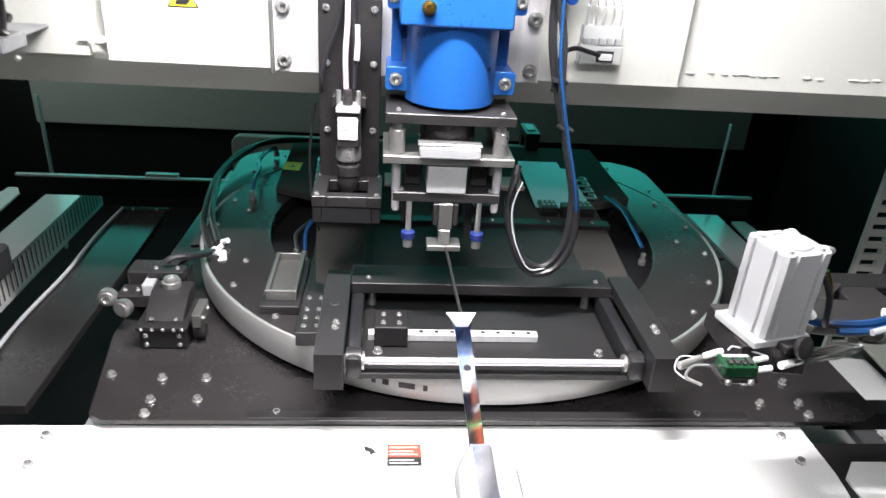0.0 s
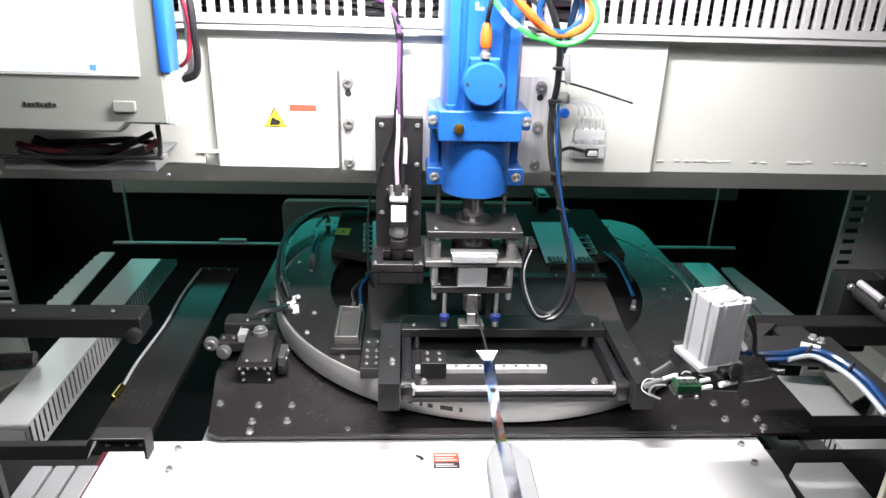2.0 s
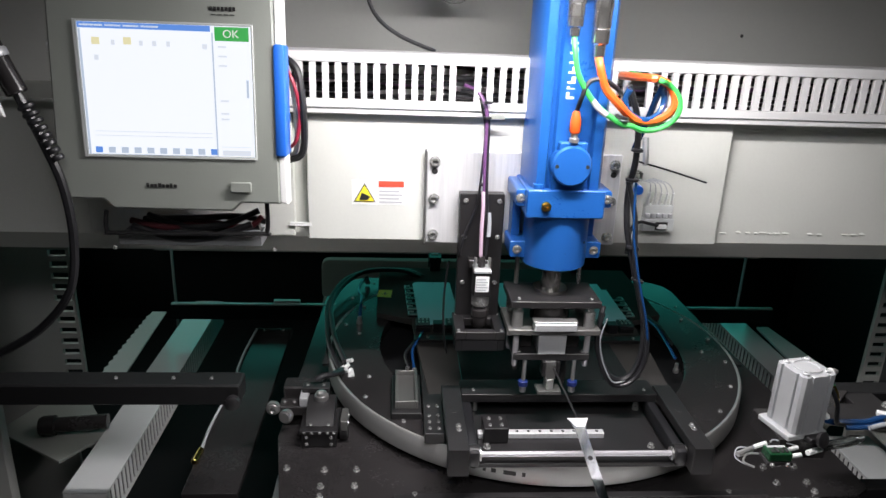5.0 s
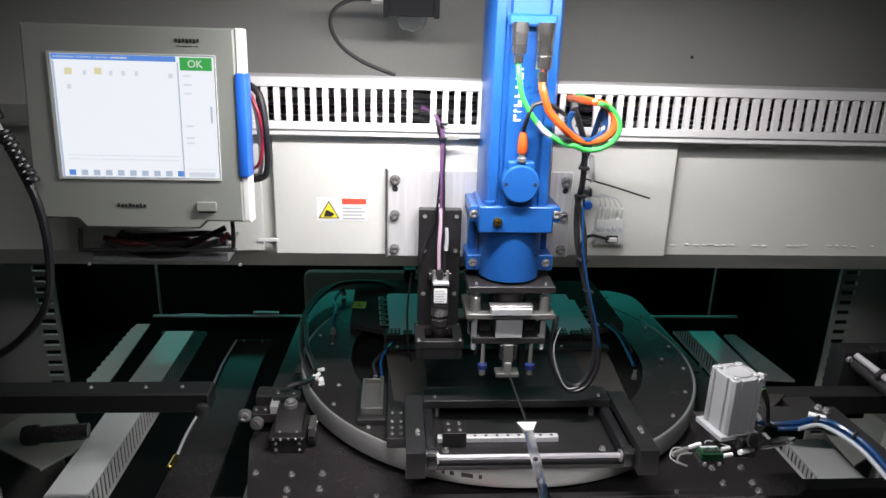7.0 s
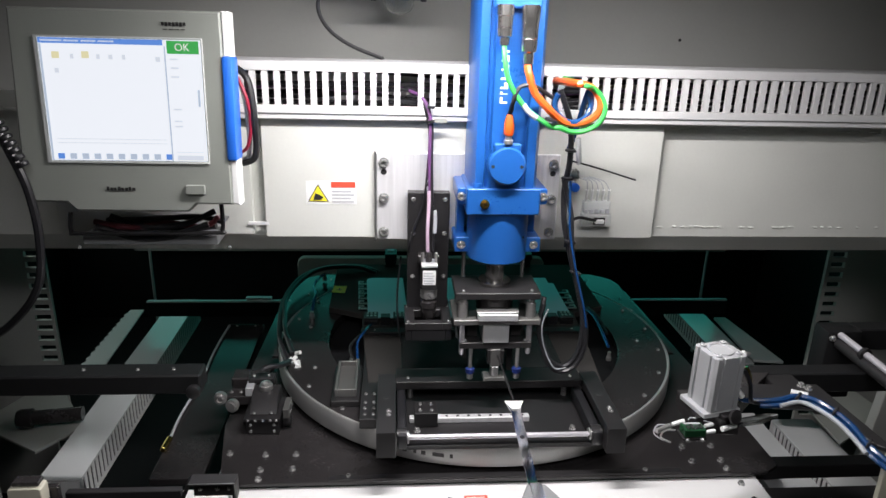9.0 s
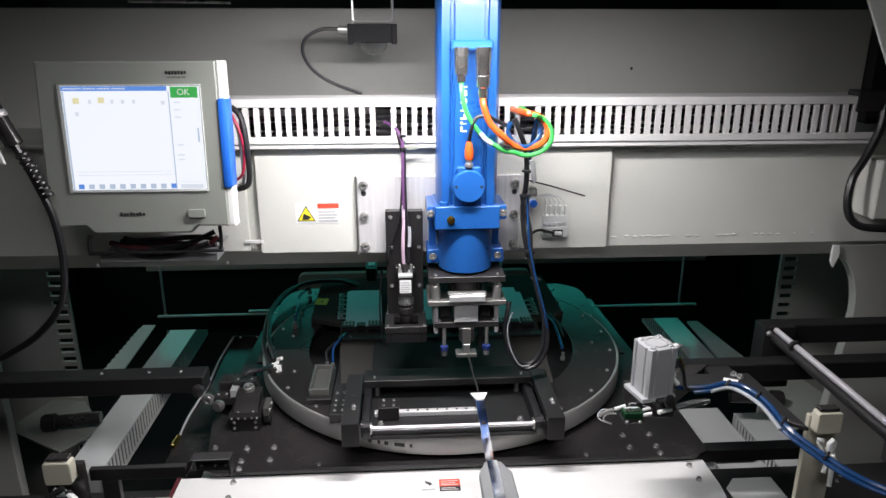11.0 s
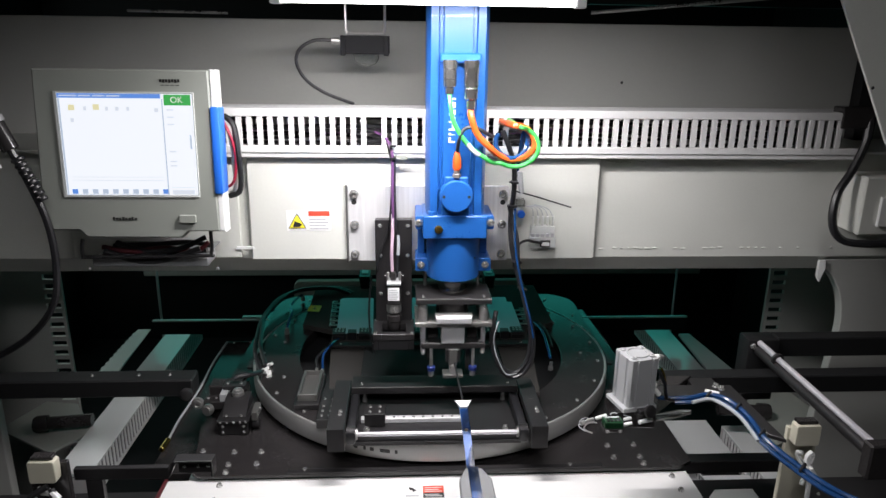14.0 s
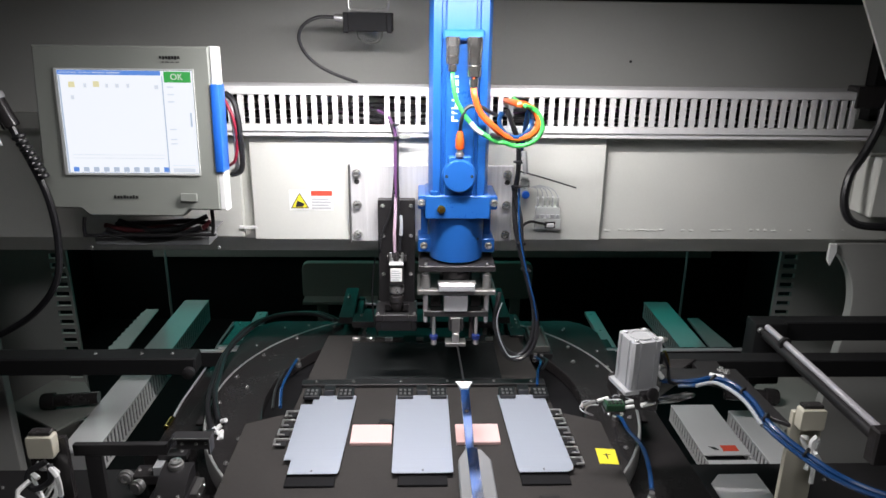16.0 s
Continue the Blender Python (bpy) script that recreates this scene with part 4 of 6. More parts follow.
# ---- lamp, signal light ----
def lamps():
    l = thing("led_tube", "white LED tube lamp switched on, hung before the press", "lamp")
    b = bm_new()
    rod(b, (-0.191, LED_Y, LED_Z), (0.259, LED_Y, LED_Z), 0.010, 16)
    part("tube", b, LEDM, l, "glowing white tube")
    b = bm_new()
    box(b, -0.208, 0.276, LED_Y - 0.016, LED_Y + 0.016, LED_Z + 0.0105, LED_Z + 0.024, 0.002)
    part("housing", b, ALU2, l)
    for x0, x1 in ((-0.208, -0.1915), (0.2595, 0.276)):
        b = bm_new()
        box(b, x0, x1, LED_Y - 0.013, LED_Y + 0.013, LED_Z - 0.012, LED_Z + 0.010, 0.002)
        part("end_cap", b, OFFWHITE, l)
    for x in (-0.15, 0.22):
        b = bm_new()
        rod(b, (x, LED_Y, LED_Z + 0.0242), (x, LED_Y, 1.2), 0.004, 8)
        part("hanger", b, BLACK, l)
    s = thing("signal_light", "black signal lamp with domed lens on a wire bracket", "signal lamp")
    b = bm_new()
    for q in ((-0.134, -0.036, 0.922, 0.926, 0.792, 0.828), (-0.134, -0.036, 0.981, 0.985, 0.792, 0.828), (-0.134, -0.130, 0.9262, 0.9808, 0.792, 0.828),
              (-0.040, -0.036, 0.9262, 0.9808, 0.792, 0.828), (-0.1298, -0.0402, 0.9262, 0.9808, 0.824, 0.828),
              (-0.1298, -0.0402, 0.9262, 0.9808, 0.7922, 0.7955)):
        box(b, *q, 0.001)
    part("body", b, PIT, s)
    for x in (-0.1335, -0.0465):
        b = bm_new()
        box(b, x, x + 0.010, 0.915, 0.9218, 0.789, 0.826, 0.001)
        part("ear", b, PIT, s)
    b = bm_new()
    lathe(b, (-0.0835, 0.953, 0.7915), (0, 0, -1), [(0.027, 0), (0.026, 0.010), (0.020, 0.019), (0.010, 0.024), (0.002, 0.025), (0.002, 0.0238), (0.0095, 0.0228), (0.019, 0.0182), (0.0248, 0.0095), (0.0258, 0)], 24)
    part("dome", b, DOME, s, "clear domed lens").visible_shadow = False
    b = bm_new()
    sweep(b, [(-0.125, 0.955, 1.05), (-0.125, 0.955, 0.86), (-0.123, 0.955, 0.836), (-0.115, 0.955, 0.832), (-0.055, 0.955, 0.832), (-0.047, 0.955, 0.836), (-0.045, 0.955, 0.86), (-0.045, 0.955, 1.05)], 0.0028, 8, 4)
    part("bracket", b, STEEL, s)
    b = bm_new()
    rod(b, (-0.1345, 0.955, 0.816), (-0.155, 0.955, 0.818), 0.0075, 14, 0.001)
    part("gland", b, STEEL, s)
    b = bm_new()
    sweep(b, [(-0.155, 0.955, 0.818), (-0.190, 0.955, 0.817), (-0.220, 0.955, 0.800), (-0.228, 0.955, 0.772), (-0.210, 0.958, 0.738), (-0.170, 0.965, 0.710), (-0.112, 0.97, 0.688)], 0.0036, 10)
    part("cable", b, RUBBER, s)


lamps()


# ---- rotary table ----
CX, CY = 0.160, 1.105


def table_base():
    t = thing("slide_table", "black anodised slide table carrying the turntable", "machine table", at=(CX, CY, 0))
    b = bm_new()
    prism(b, [(-0.468, -0.461), (0.485, -0.461), (0.52, -0.44), (0.52, -0.25), (0.50, 0.39), (-0.49, 0.39), (-0.515, -0.28), (-0.486, -0.45)], -0.007, 0.0, "z", 0.0006)
    part("base_plate", b, BLACK, t)
    # raised rear plate round the ring
    b = bm_new()
    out = []
    n = 60
    for i in range(n + 1):
        a = math.radians(-12 + 204 * i / n)
        c, s = math.cos(a), math.sin(a)
        r = min(0.452 / max(abs(c), 1e-6), 0.40 / max(s, 1e-6)) if s > 0 else 0.452 / max(abs(c), 1e-6)
        x, y = r * c, r * s
        if abs(x) + y > 0.80:
            k = 0.80 / (abs(x) + y)
            x, y = x * k, y * k
        out.append((c * 0.4475, s * 0.4475, x if abs(x) > 0.449 * abs(c) else c * 0.449, y if y > 0.449 * s else s * 0.449))
    lo = [[b.verts.new((q[0], q[1], z)) for q in out] for z in (0.044, 0.050)]
    hi = [[b.verts.new((q[2], q[3], z)) for q in out] for z in (0.044, 0.050)]
    for i in range(n):
        b.faces.new((lo[1][i], lo[1][i + 1], hi[1][i + 1], hi[1][i]))
        b.faces.new((lo[0][i], hi[0][i], hi[0][i + 1], lo[0][i + 1]))
        b.faces.new((hi[0][i], hi[1][i], hi[1][i + 1], hi[0][i + 1]))
    part("rear_plate", b, BLACK, t)
    for x in (-0.42, 0.41):
        b = bm_new()
        box(b, x - 0.02, x + 0.02, 0.20, 0.37, 0.0004, 0.0436, 0.001)
        part("spacer", b, BLACK, t)
    screws(t, [(-0.42, -0.381, 0), (-0.365, -0.381, 0), (-0.422, -0.425, 0), (-0.366, -0.424, 0), (-0.421, -0.451, 0), (-0.266, -0.45, 0), (-0.485, -0.375, 0),
               (0.362, -0.381, 0), (0.419, -0.38, 0), (0.363, -0.426, 0), (0.418, -0.425, 0), (0.418, -0.449, 0), (0.265, -0.451, 0)])
    screws(t, [(0.363, 0.341, 0.05), (0.37, 0.352, 0.05), (-0.41, 0.256, 0.05), (-0.36, 0.36, 0.05), (-0.30, 0.375, 0.05), (0.43, 0.14, 0.05), (0.30, 0.38, 0.05), (0.425, 0.22, 0.05)], TINY)
    b = bm_new()
    lathe(b, (0, 0, 0.0004), (0, 0, 1), [(0.30, 0), (0.30, 0.004)], 48)
    part("bearing_disc", b, PIT, t)
    b = bm_new()
    box(b, -0.30, 0.33, -0.46, -0.448, 0.0004, 0.004)
    part("front_strip", b, BLACK2, t)
    b = bm_new()
    box(b, 0.46, 0.78, -0.435, -0.405, -0.036, -0.0074, 0.001)
    part("side_bar", b, BLACK2, t)
    # clamp unit beside the ring
    b = bm_new()
    box(b, -0.467, -0.405, -0.315, -0.245, 0.0003, 0.030, 0.002)
    u = part("clamp_unit", b, BLACK2, t, "black clamping unit with knurled knobs")
    screws(u, [(x, -0.3155, z) for x in (-0.458, -0.414) for z in (0.008, 0.022)], TINY, (90, 0, 0))
    b = bm_new()
    prism(b, [(-0.302, 0.0365), (-0.235, 0.0365), (-0.235, 0.062), (-0.262, 0.062), (-0.295, 0.044)], -0.462, -0.410, "x", 0.001)
    part("slope_block", b, BLACK2, u)
    b = bm_new()
    box(b, -0.470, -0.402, -0.318, -0.240, 0.0303, 0.0362, 0.0006)
    ridge = part("ridge_plate", b, BLACK2, u)
    screws(ridge, [(x, -0.3185, 0.0332) for x in (-0.462, -0.448, -0.434, -0.420, -0.409)], screw_mesh(0.0022, 0.0016), (90, 0, 0))
    b = bm_new()
    box(b, -0.516, -0.4625, -0.252, -0.218, 0.026, 0.046, 0.002)
    arm = part("side_block", b, BLACK, u)
    b = bm_new()
    box(b, -0.478, -0.4625, -0.2525, -0.22, 0.0462, 0.064, 0.001)
    part("cheek", b, ALU2, arm, "small bright cheek plate")
    b = bm_new()
    box(b, -0.515, -0.43, -0.205, -0.165, 0.0004, 0.060, 0.003)
    part("rear_block", b, BLACK, u)
    for p, d in (((-0.527, -0.245, 0.042), (0, -1, 0)), ((-0.437, -0.25, 0.0625), (0, 0, 1))):
        b = bm_new()
        lathe(b, p, d, [(0.006, -0.004), (0.006, 0.0), (0.013, 0.0), (0.013, 0.008), (0.010, 0.009), (0.010, 0.013), (0.006, 0.014), (0.004, 0.010)], 18)
        part("knob", b, STEEL, u)
    b = bm_new()
    lathe(b, (-0.498, -0.262, 0.036), (-0.3, -1, 0.1), [(0.011, 0), (0.011, 0.005), (0.013, 0.006), (0.013, 0.012), (0.009, 0.013), (0.009, 0.016)], 18)
    part("knob", b, STEEL, u)
    b = bm_new()
    box(b, -0.475, -0.425, -0.232, -0.208, 0.0626, 0.074, 0.001)
    top = part("top_bar", b, BLACK2, u)
    screws(top, [(-0.466, -0.220, 0.074), (-0.436, -0.220, 0.074)], TINY)
    b = bm_new()
    box(b, -0.398, -0.386, -0.308, -0.262, 0.0303, 0.050, 0.001)
    side = part("side_plate", b, TIN, u)
    screws(side, [(-0.3858, y, 0.041) for y in (-0.298, -0.272)], TINY, (0, 90, 0))
    b = bm_new()
    sweep(b, [(-0.445, -0.222, 0.066), (-0.43, -0.19, 0.075), (-0.415, -0.155, 0.07), (-0.405, -0.13, 0.06)], 0.003, 7)
    part("lead", b, RUBBER, u)
    screws(u, [(x, -0.304, 0.0402) for x in (-0.452, -0.42)] + [(-0.508, -0.235, 0.0462), (-0.49, -0.235, 0.0462)], TINY)
    b = bm_new()
    rod(b, (-0.40, -0.29, 0.015), (-0.385, -0.29, 0.015), 0.011, 14, 0.001)
    part("side_knob", b, BLACK2, u)
    b = bm_new()
    rnd = random.Random(9)
    for i in range(7):
        p = Vector((-0.40 + rnd.uniform(-0.012, 0.012), -0.115 + rnd.uniform(-0.02, 0.02), 0.055 + rnd.uniform(-0.01, 0.014)))
        sweep(b, [p, p + Vector((rnd.uniform(-0.02, 0.02), rnd.uniform(-0.025, 0.025), rnd.uniform(-0.012, 0.012)))], 0.0045, 7, 2)
    part("connector_cluster", b, OFFWHITE, t, "cluster of white plugs")
    for pts in ([(-0.405, -0.10, 0.06), (-0.430, -0.03, 0.075), (-0.445, 0.06, 0.075), (-0.455, 0.16, 0.078), (-0.43, 0.27, 0.085), (-0.38, 0.345, 0.09), (-0.29, 0.37, 0.085), (-0.235, 0.36, 0.07)],
                [(-0.41, -0.13, 0.05), (-0.44, -0.05, 0.065), (-0.455, 0.05, 0.070), (-0.463, 0.17, 0.072), (-0.44, 0.29, 0.08), (-0.385, 0.36, 0.082), (-0.28, 0.385, 0.08), (-0.21, 0.37, 0.06)],
                [(-0.405, -0.16, 0.07), (-0.42, -0.20, 0.085), (-0.44, -0.215, 0.09), (-0.45, -0.22, 0.085)]):
        b = bm_new()
        sweep(b, pts, 0.0055)
        part("hose", b, RUBBER, t)
    return t


def carriage():
    c = thing("axis_carriage", "lower slide carriage with two long guide rails", "machine slide", at=(CX, CY, 0))
    for x in (-0.507, 0.505):
        b = bm_new()
        box(b, x, x + 0.033, -0.475, 0.335, -0.052, -0.040, 0.001)
        r = part("guide_rail", b, ALU2, c, "bright steel guide rail")
        screws(r, [(x + 0.0165, -0.38 + k * 0.115, -0.040) for k in range(7)], screw_mesh(0.004, 0.0008))
    b = bm_new()
    box(b, -0.51, 0.54, -0.10, 0.10, -0.12, -0.0522, 0.002)
    part("saddle", b, DARK, c)
    return c


CARRIAGE = carriage()


def station(parent, m, loading):
    """One work station: bed, frame arms, rail and rod, laid at m on the turntable."""
    def bx(name, q, mat, up=None, lab="", bev=0.001):
        b = bm_new()
        box(b, *q, bev)
        b.transform(m)
        return part(name, b, mat, up or parent, lab)
    def frame_end():
        for sx, x in ((-1, -0.2), (1, 0.193)):
            b = bm_new()
            prism(b, [(-0.484, 0.064), (-0.484, 0.112), (-0.285, 0.112), (-0.285, 0.095), (-0.458, 0.095), (-0.458, 0.064)], x - 0.0165, x + 0.0165, "x", 0.001)
            b.transform(m)
            arm = part("arm", b, BLACK2, parent)
            screws(arm, [m @ Vector((x + 0.004, y, 0.112)) for y in (-0.418, -0.428)], screw_mesh(0.0036, 0.004))
            b = bm_new()
            lathe(b, m @ Vector((x, -0.372, 0.1122)), (0, 0, 1), [(0.006, 0), (0.0055, 0.0004)], 14)
            part("hole", b, INK, arm)
            xi = x - sx * 0.027
            b = bm_new()
            box(b, xi - 0.0085, xi + 0.0085, -0.466, -0.30, 0.066, 0.094, 0.004, 2)
            b.transform(m)
            part("belt", b, RUBBER, arm)
            b = bm_new()
            lathe(b, (xi - 0.009, -0.449, 0.080), (1, 0, 0), [(0.016, 0), (0.016, 0.018)], 18)
            b.transform(m)
            part("pulley", b, BLACK2, arm)
            b = bm_new()
            lathe(b, (xi - sx * 0.0095, -0.449, 0.080), (-sx, 0, 0), [(0.011, 0), (0.011, 0.003)], 16)
            b.transform(m)
            part("bearing", b, STEEL, arm)
        b = bm_new()
        rod(b, (-0.163, -0.449, 0.080), (0.155, -0.449, 0.080), 0.0047, 16)
        b.transform(m)
        part("rod", b, CHROME, parent, "chromed front rod")
        bar = bx("cross_bar", (-0.182, 0.175, -0.315, -0.262, 0.094, 0.110), BLACK2)
        screws(bar, [m @ Vector((x, -0.30, 0.110)) for x in (-0.16, 0.155)], TINY)
        for x in (-0.155, 0.148):
            b = bm_new()
            rod(b, (x, -0.29, 0.0555), (x, -0.29, 0.0938), 0.006, 10)
            b.transform(m)
            part("post", b, STEEL, parent)
        pl = bx("rail_plate", (-0.17, 0.163, -0.452, -0.272, 0.0555, 0.064), BLACK2)
        screws(pl, [m @ Vector((x, -0.408, 0.064)) for x in (-0.145, 0.137)])
        bx("rail", (-0.158, 0.062, -0.384, -0.371, 0.0643, 0.075), ALU, pl, "bright linear guide rail")
        b = bm_new()
        lathe(b, (0, 0, 0), (0, 0, 1), [(0.003, 0), (0.0028, 0.0003)], 10)
        hole = mesh_of("rail_hole", b, INK)
        for i in range(8):
            ob = new("rail_hole", hole)
            ob.parent, ob.location = pl, m @ Vector((-0.09 + i * 0.02, -0.3775, 0.0753))
        car = bx("carriage", (-0.150, -0.108, -0.398, -0.357, 0.0655, 0.094), BLACK2, pl)
        screws(car, [m @ Vector((x, y, 0.094)) for x in (-0.139, -0.119) for y in (-0.388, -0.368)], TINY)
        # tray and screw block on the ring
        tr = bx("tray", (-0.306, -0.252, -0.31, -0.17, 0.0555, 0.068), BLACK2)
        b = bm_new()
        for q in ((-0.300, -0.295, -0.295, -0.178), (-0.263, -0.258, -0.295, -0.178), (-0.2948, -0.2632, -0.295, -0.290), (-0.2948, -0.2632, -0.183, -0.178)):
            box(b, *q, 0.0682, 0.084, 0.0006)
        box(b, -0.2948, -0.2632, -0.2898, -0.1832, 0.0682, 0.074)
        b.transform(m)
        part("tray_box", b, TIN, tr, "open tray of thin grey metal")
        sb = bx("screw_block", (-0.249, -0.215, -0.385, -0.255, 0.0555, 0.076), BLACK2)
        screws(sb, [m @ Vector((x, y, 0.076)) for x in (-0.240, -0.224) for y in (-0.37, -0.35, -0.33, -0.30)], TINY)
        bx("side_rail", (-0.249, -0.215, -0.25, 0.0, 0.0555, 0.068), BLACK2)

    def nests():
        # nests and clips under each blank
        for i, x in enumerate((-0.195, -0.005, 0.205)):
            bx("nest", (x - 0.042, x + 0.042, -0.322, -0.06, 0.0702, 0.0745), PIT)
            for s in (-1, 1):
                bx("connector_base", (x + s * 0.034 - 0.016, x + s * 0.034 + 0.016, -0.038, -0.018, 0.0702, 0.0808), DARK)
                cl = bx("connector", (x + s * 0.034 - 0.016, x + s * 0.034 + 0.016, -0.056, -0.018, 0.0810, 0.0885), RUBBER)
                b = bm_new()
                for k in range(3):
                    for yy in (-0.050, -0.036):
                        box(b, x + s * 0.034 - 0.012 + k * 0.009, x + s * 0.034 - 0.007 + k * 0.009, yy, yy + 0.007, 0.0887, 0.0900)
                b.transform(m)
                part("contacts", b, STEEL, cl)
            bx("stop", (x - 0.011, x + 0.011, -0.0385, -0.016, 0.0702, 0.092), RUBBER)
        for x0, x1 in ((-0.138, -0.062), (0.058, 0.140)):
            bx("foam_strip", (x0, x1, -0.203, -0.142, 0.0702, 0.0775), PINK, None, "pale pink foam strip")
        bx("foam_plug", (-0.088, -0.056, -0.138, -0.128, 0.0702, 0.080), RUBBER)
        for side, x, n in ((1, 0.262, 6), (-1, -0.262, 4)):
            for k in range(n):
                y = -0.10 - k * 0.032
                xx = x + side * 0.0015 * k
                lo, hi = sorted((xx - side * 0.012, xx + side * 0.006))
                pad = bx("clip_pad", (lo, hi, y - 0.013, y + 0.001, 0.0702, 0.0765), RUBBER)
                b = bm_new()
                for p, q in (((-0.018, 0.003), (0.010, 0.0065)), ((0.0065, -0.011), (0.010, 0.0028)), ((-0.004, -0.0145), (0.010, -0.0112))):
                    x0, x1 = sorted((xx + side * p[0], xx + side * q[0]))
                    box(b, x0, x1, y + p[1], y + q[1], 0.0767, 0.0805, 0.0006)
                b.transform(m)
                part("side_clip", b, STEEL, pad, "bright bent clip")
        b = bm_new()
        prism(b, [(0.313, -0.215), (0.348, -0.220), (0.344, -0.265), (0.310, -0.262)], 0.0702, 0.0708, "z")
        b.transform(m)
        yl = part("paper_label", b, YELLOW, parent, "yellow paper label")
        b = bm_new()
        box(b, 0.322, 0.336, -0.237, -0.235, 0.0709, 0.0712)
        box(b, 0.327, 0.3295, -0.248, -0.232, 0.0709, 0.0712)
        b.transform(m)
        part("mark", b, INK, yl)

    if loading:
        nests()
        for x in (-0.2, 0.193):
            b = bm_new()
            prism(b, [(-0.484, 0.064), (-0.484, 0.112), (-0.400, 0.112), (-0.400, 0.095), (-0.458, 0.095), (-0.458, 0.064)], x - 0.0165, x + 0.0165, "x", 0.001)
            b.transform(m)
            arm = part("arm", b, BLACK2, parent)
            bx("arm_plate", (x - 0.010, x + 0.010, -0.470, -0.425, 0.1122, 0.1145), ALU2, arm, "thin bright plate")
            bx("arm_foot", (x - 0.014, x + 0.014, -0.428, -0.405, 0.0702, 0.0948), BLACK2, arm)
        b = bm_new()
        sweep(b, [(0.385, -0.10, 0.070), (0.384, -0.14, 0.082), (0.384, -0.18, 0.084), (0.394, -0.23, 0.084), (0.388, -0.29, 0.082), (0.378, -0.34, 0.074)], 0.0042)
        b.transform(m)
        part("hose", b, CBLUE, parent, "blue air hose")
        for q in ((0.385, -0.095), (0.377, -0.345)):
            b = bm_new()
            lathe(b, (*q, 0.0553), (0, 0, 1), [(0.007, 0), (0.007, 0.008), (0.005, 0.009), (0.005, 0.017)], 10)
            b.transform(m)
            part("fitting", b, STEEL, parent)
        return
    frame_end()
    for x in (-0.17, -0.12, 0.0, 0.075, 0.12, 0.155):
        bx("work_clip", (x, x + 0.018, -0.245, -0.237, 0.0702, 0.078), STEEL, None, "", 0.0008)
    for x0, x1 in ((-0.12, -0.03), (0.05, 0.15)):
        bx("work_strip", (x0, x1, -0.262, -0.25, 0.0702, 0.0745), BLACK2)
    bx("work_plate", (-0.17, 0.17, -0.225, -0.02, 0.0702, 0.0735), GLOSSBLACK, None, "glossy dark work plate")
    # hoses at the openings
    for pts, mt, r in (([(-0.262, -0.15, 0.07), (-0.265, -0.10, 0.085), (-0.25, -0.05, 0.09), (-0.24, 0.0, 0.08)], CBLUE, 0.003),
                       ([(-0.272, -0.15, 0.07), (-0.28, -0.11, 0.082), (-0.26, -0.06, 0.085)], RUBBER, 0.003),
                       ([(0.285, 0.09, 0.085), (0.295, 0.02, 0.088), (0.292, -0.06, 0.085), (0.288, -0.12, 0.08)], CBLUE, 0.0035),
                       ([(0.30, 0.09, 0.082), (0.308, 0.02, 0.084), (0.304, -0.06, 0.082)], RUBBER, 0.003)):
        b = bm_new()
        sweep(b, pts, r)
        b.transform(m)
        part("hose", b, mt, parent)
    for x, y in ((-0.262, -0.158), (-0.276, -0.152), (0.287, -0.135)):
        b = bm_new()
        lathe(b, (x, y, 0.0555), (0, 0, 1), [(0.006, 0), (0.006, 0.008), (0.004, 0.009), (0.004, 0.02)], 10)
        b.transform(m)
        part("fitting", b, STEEL, parent)


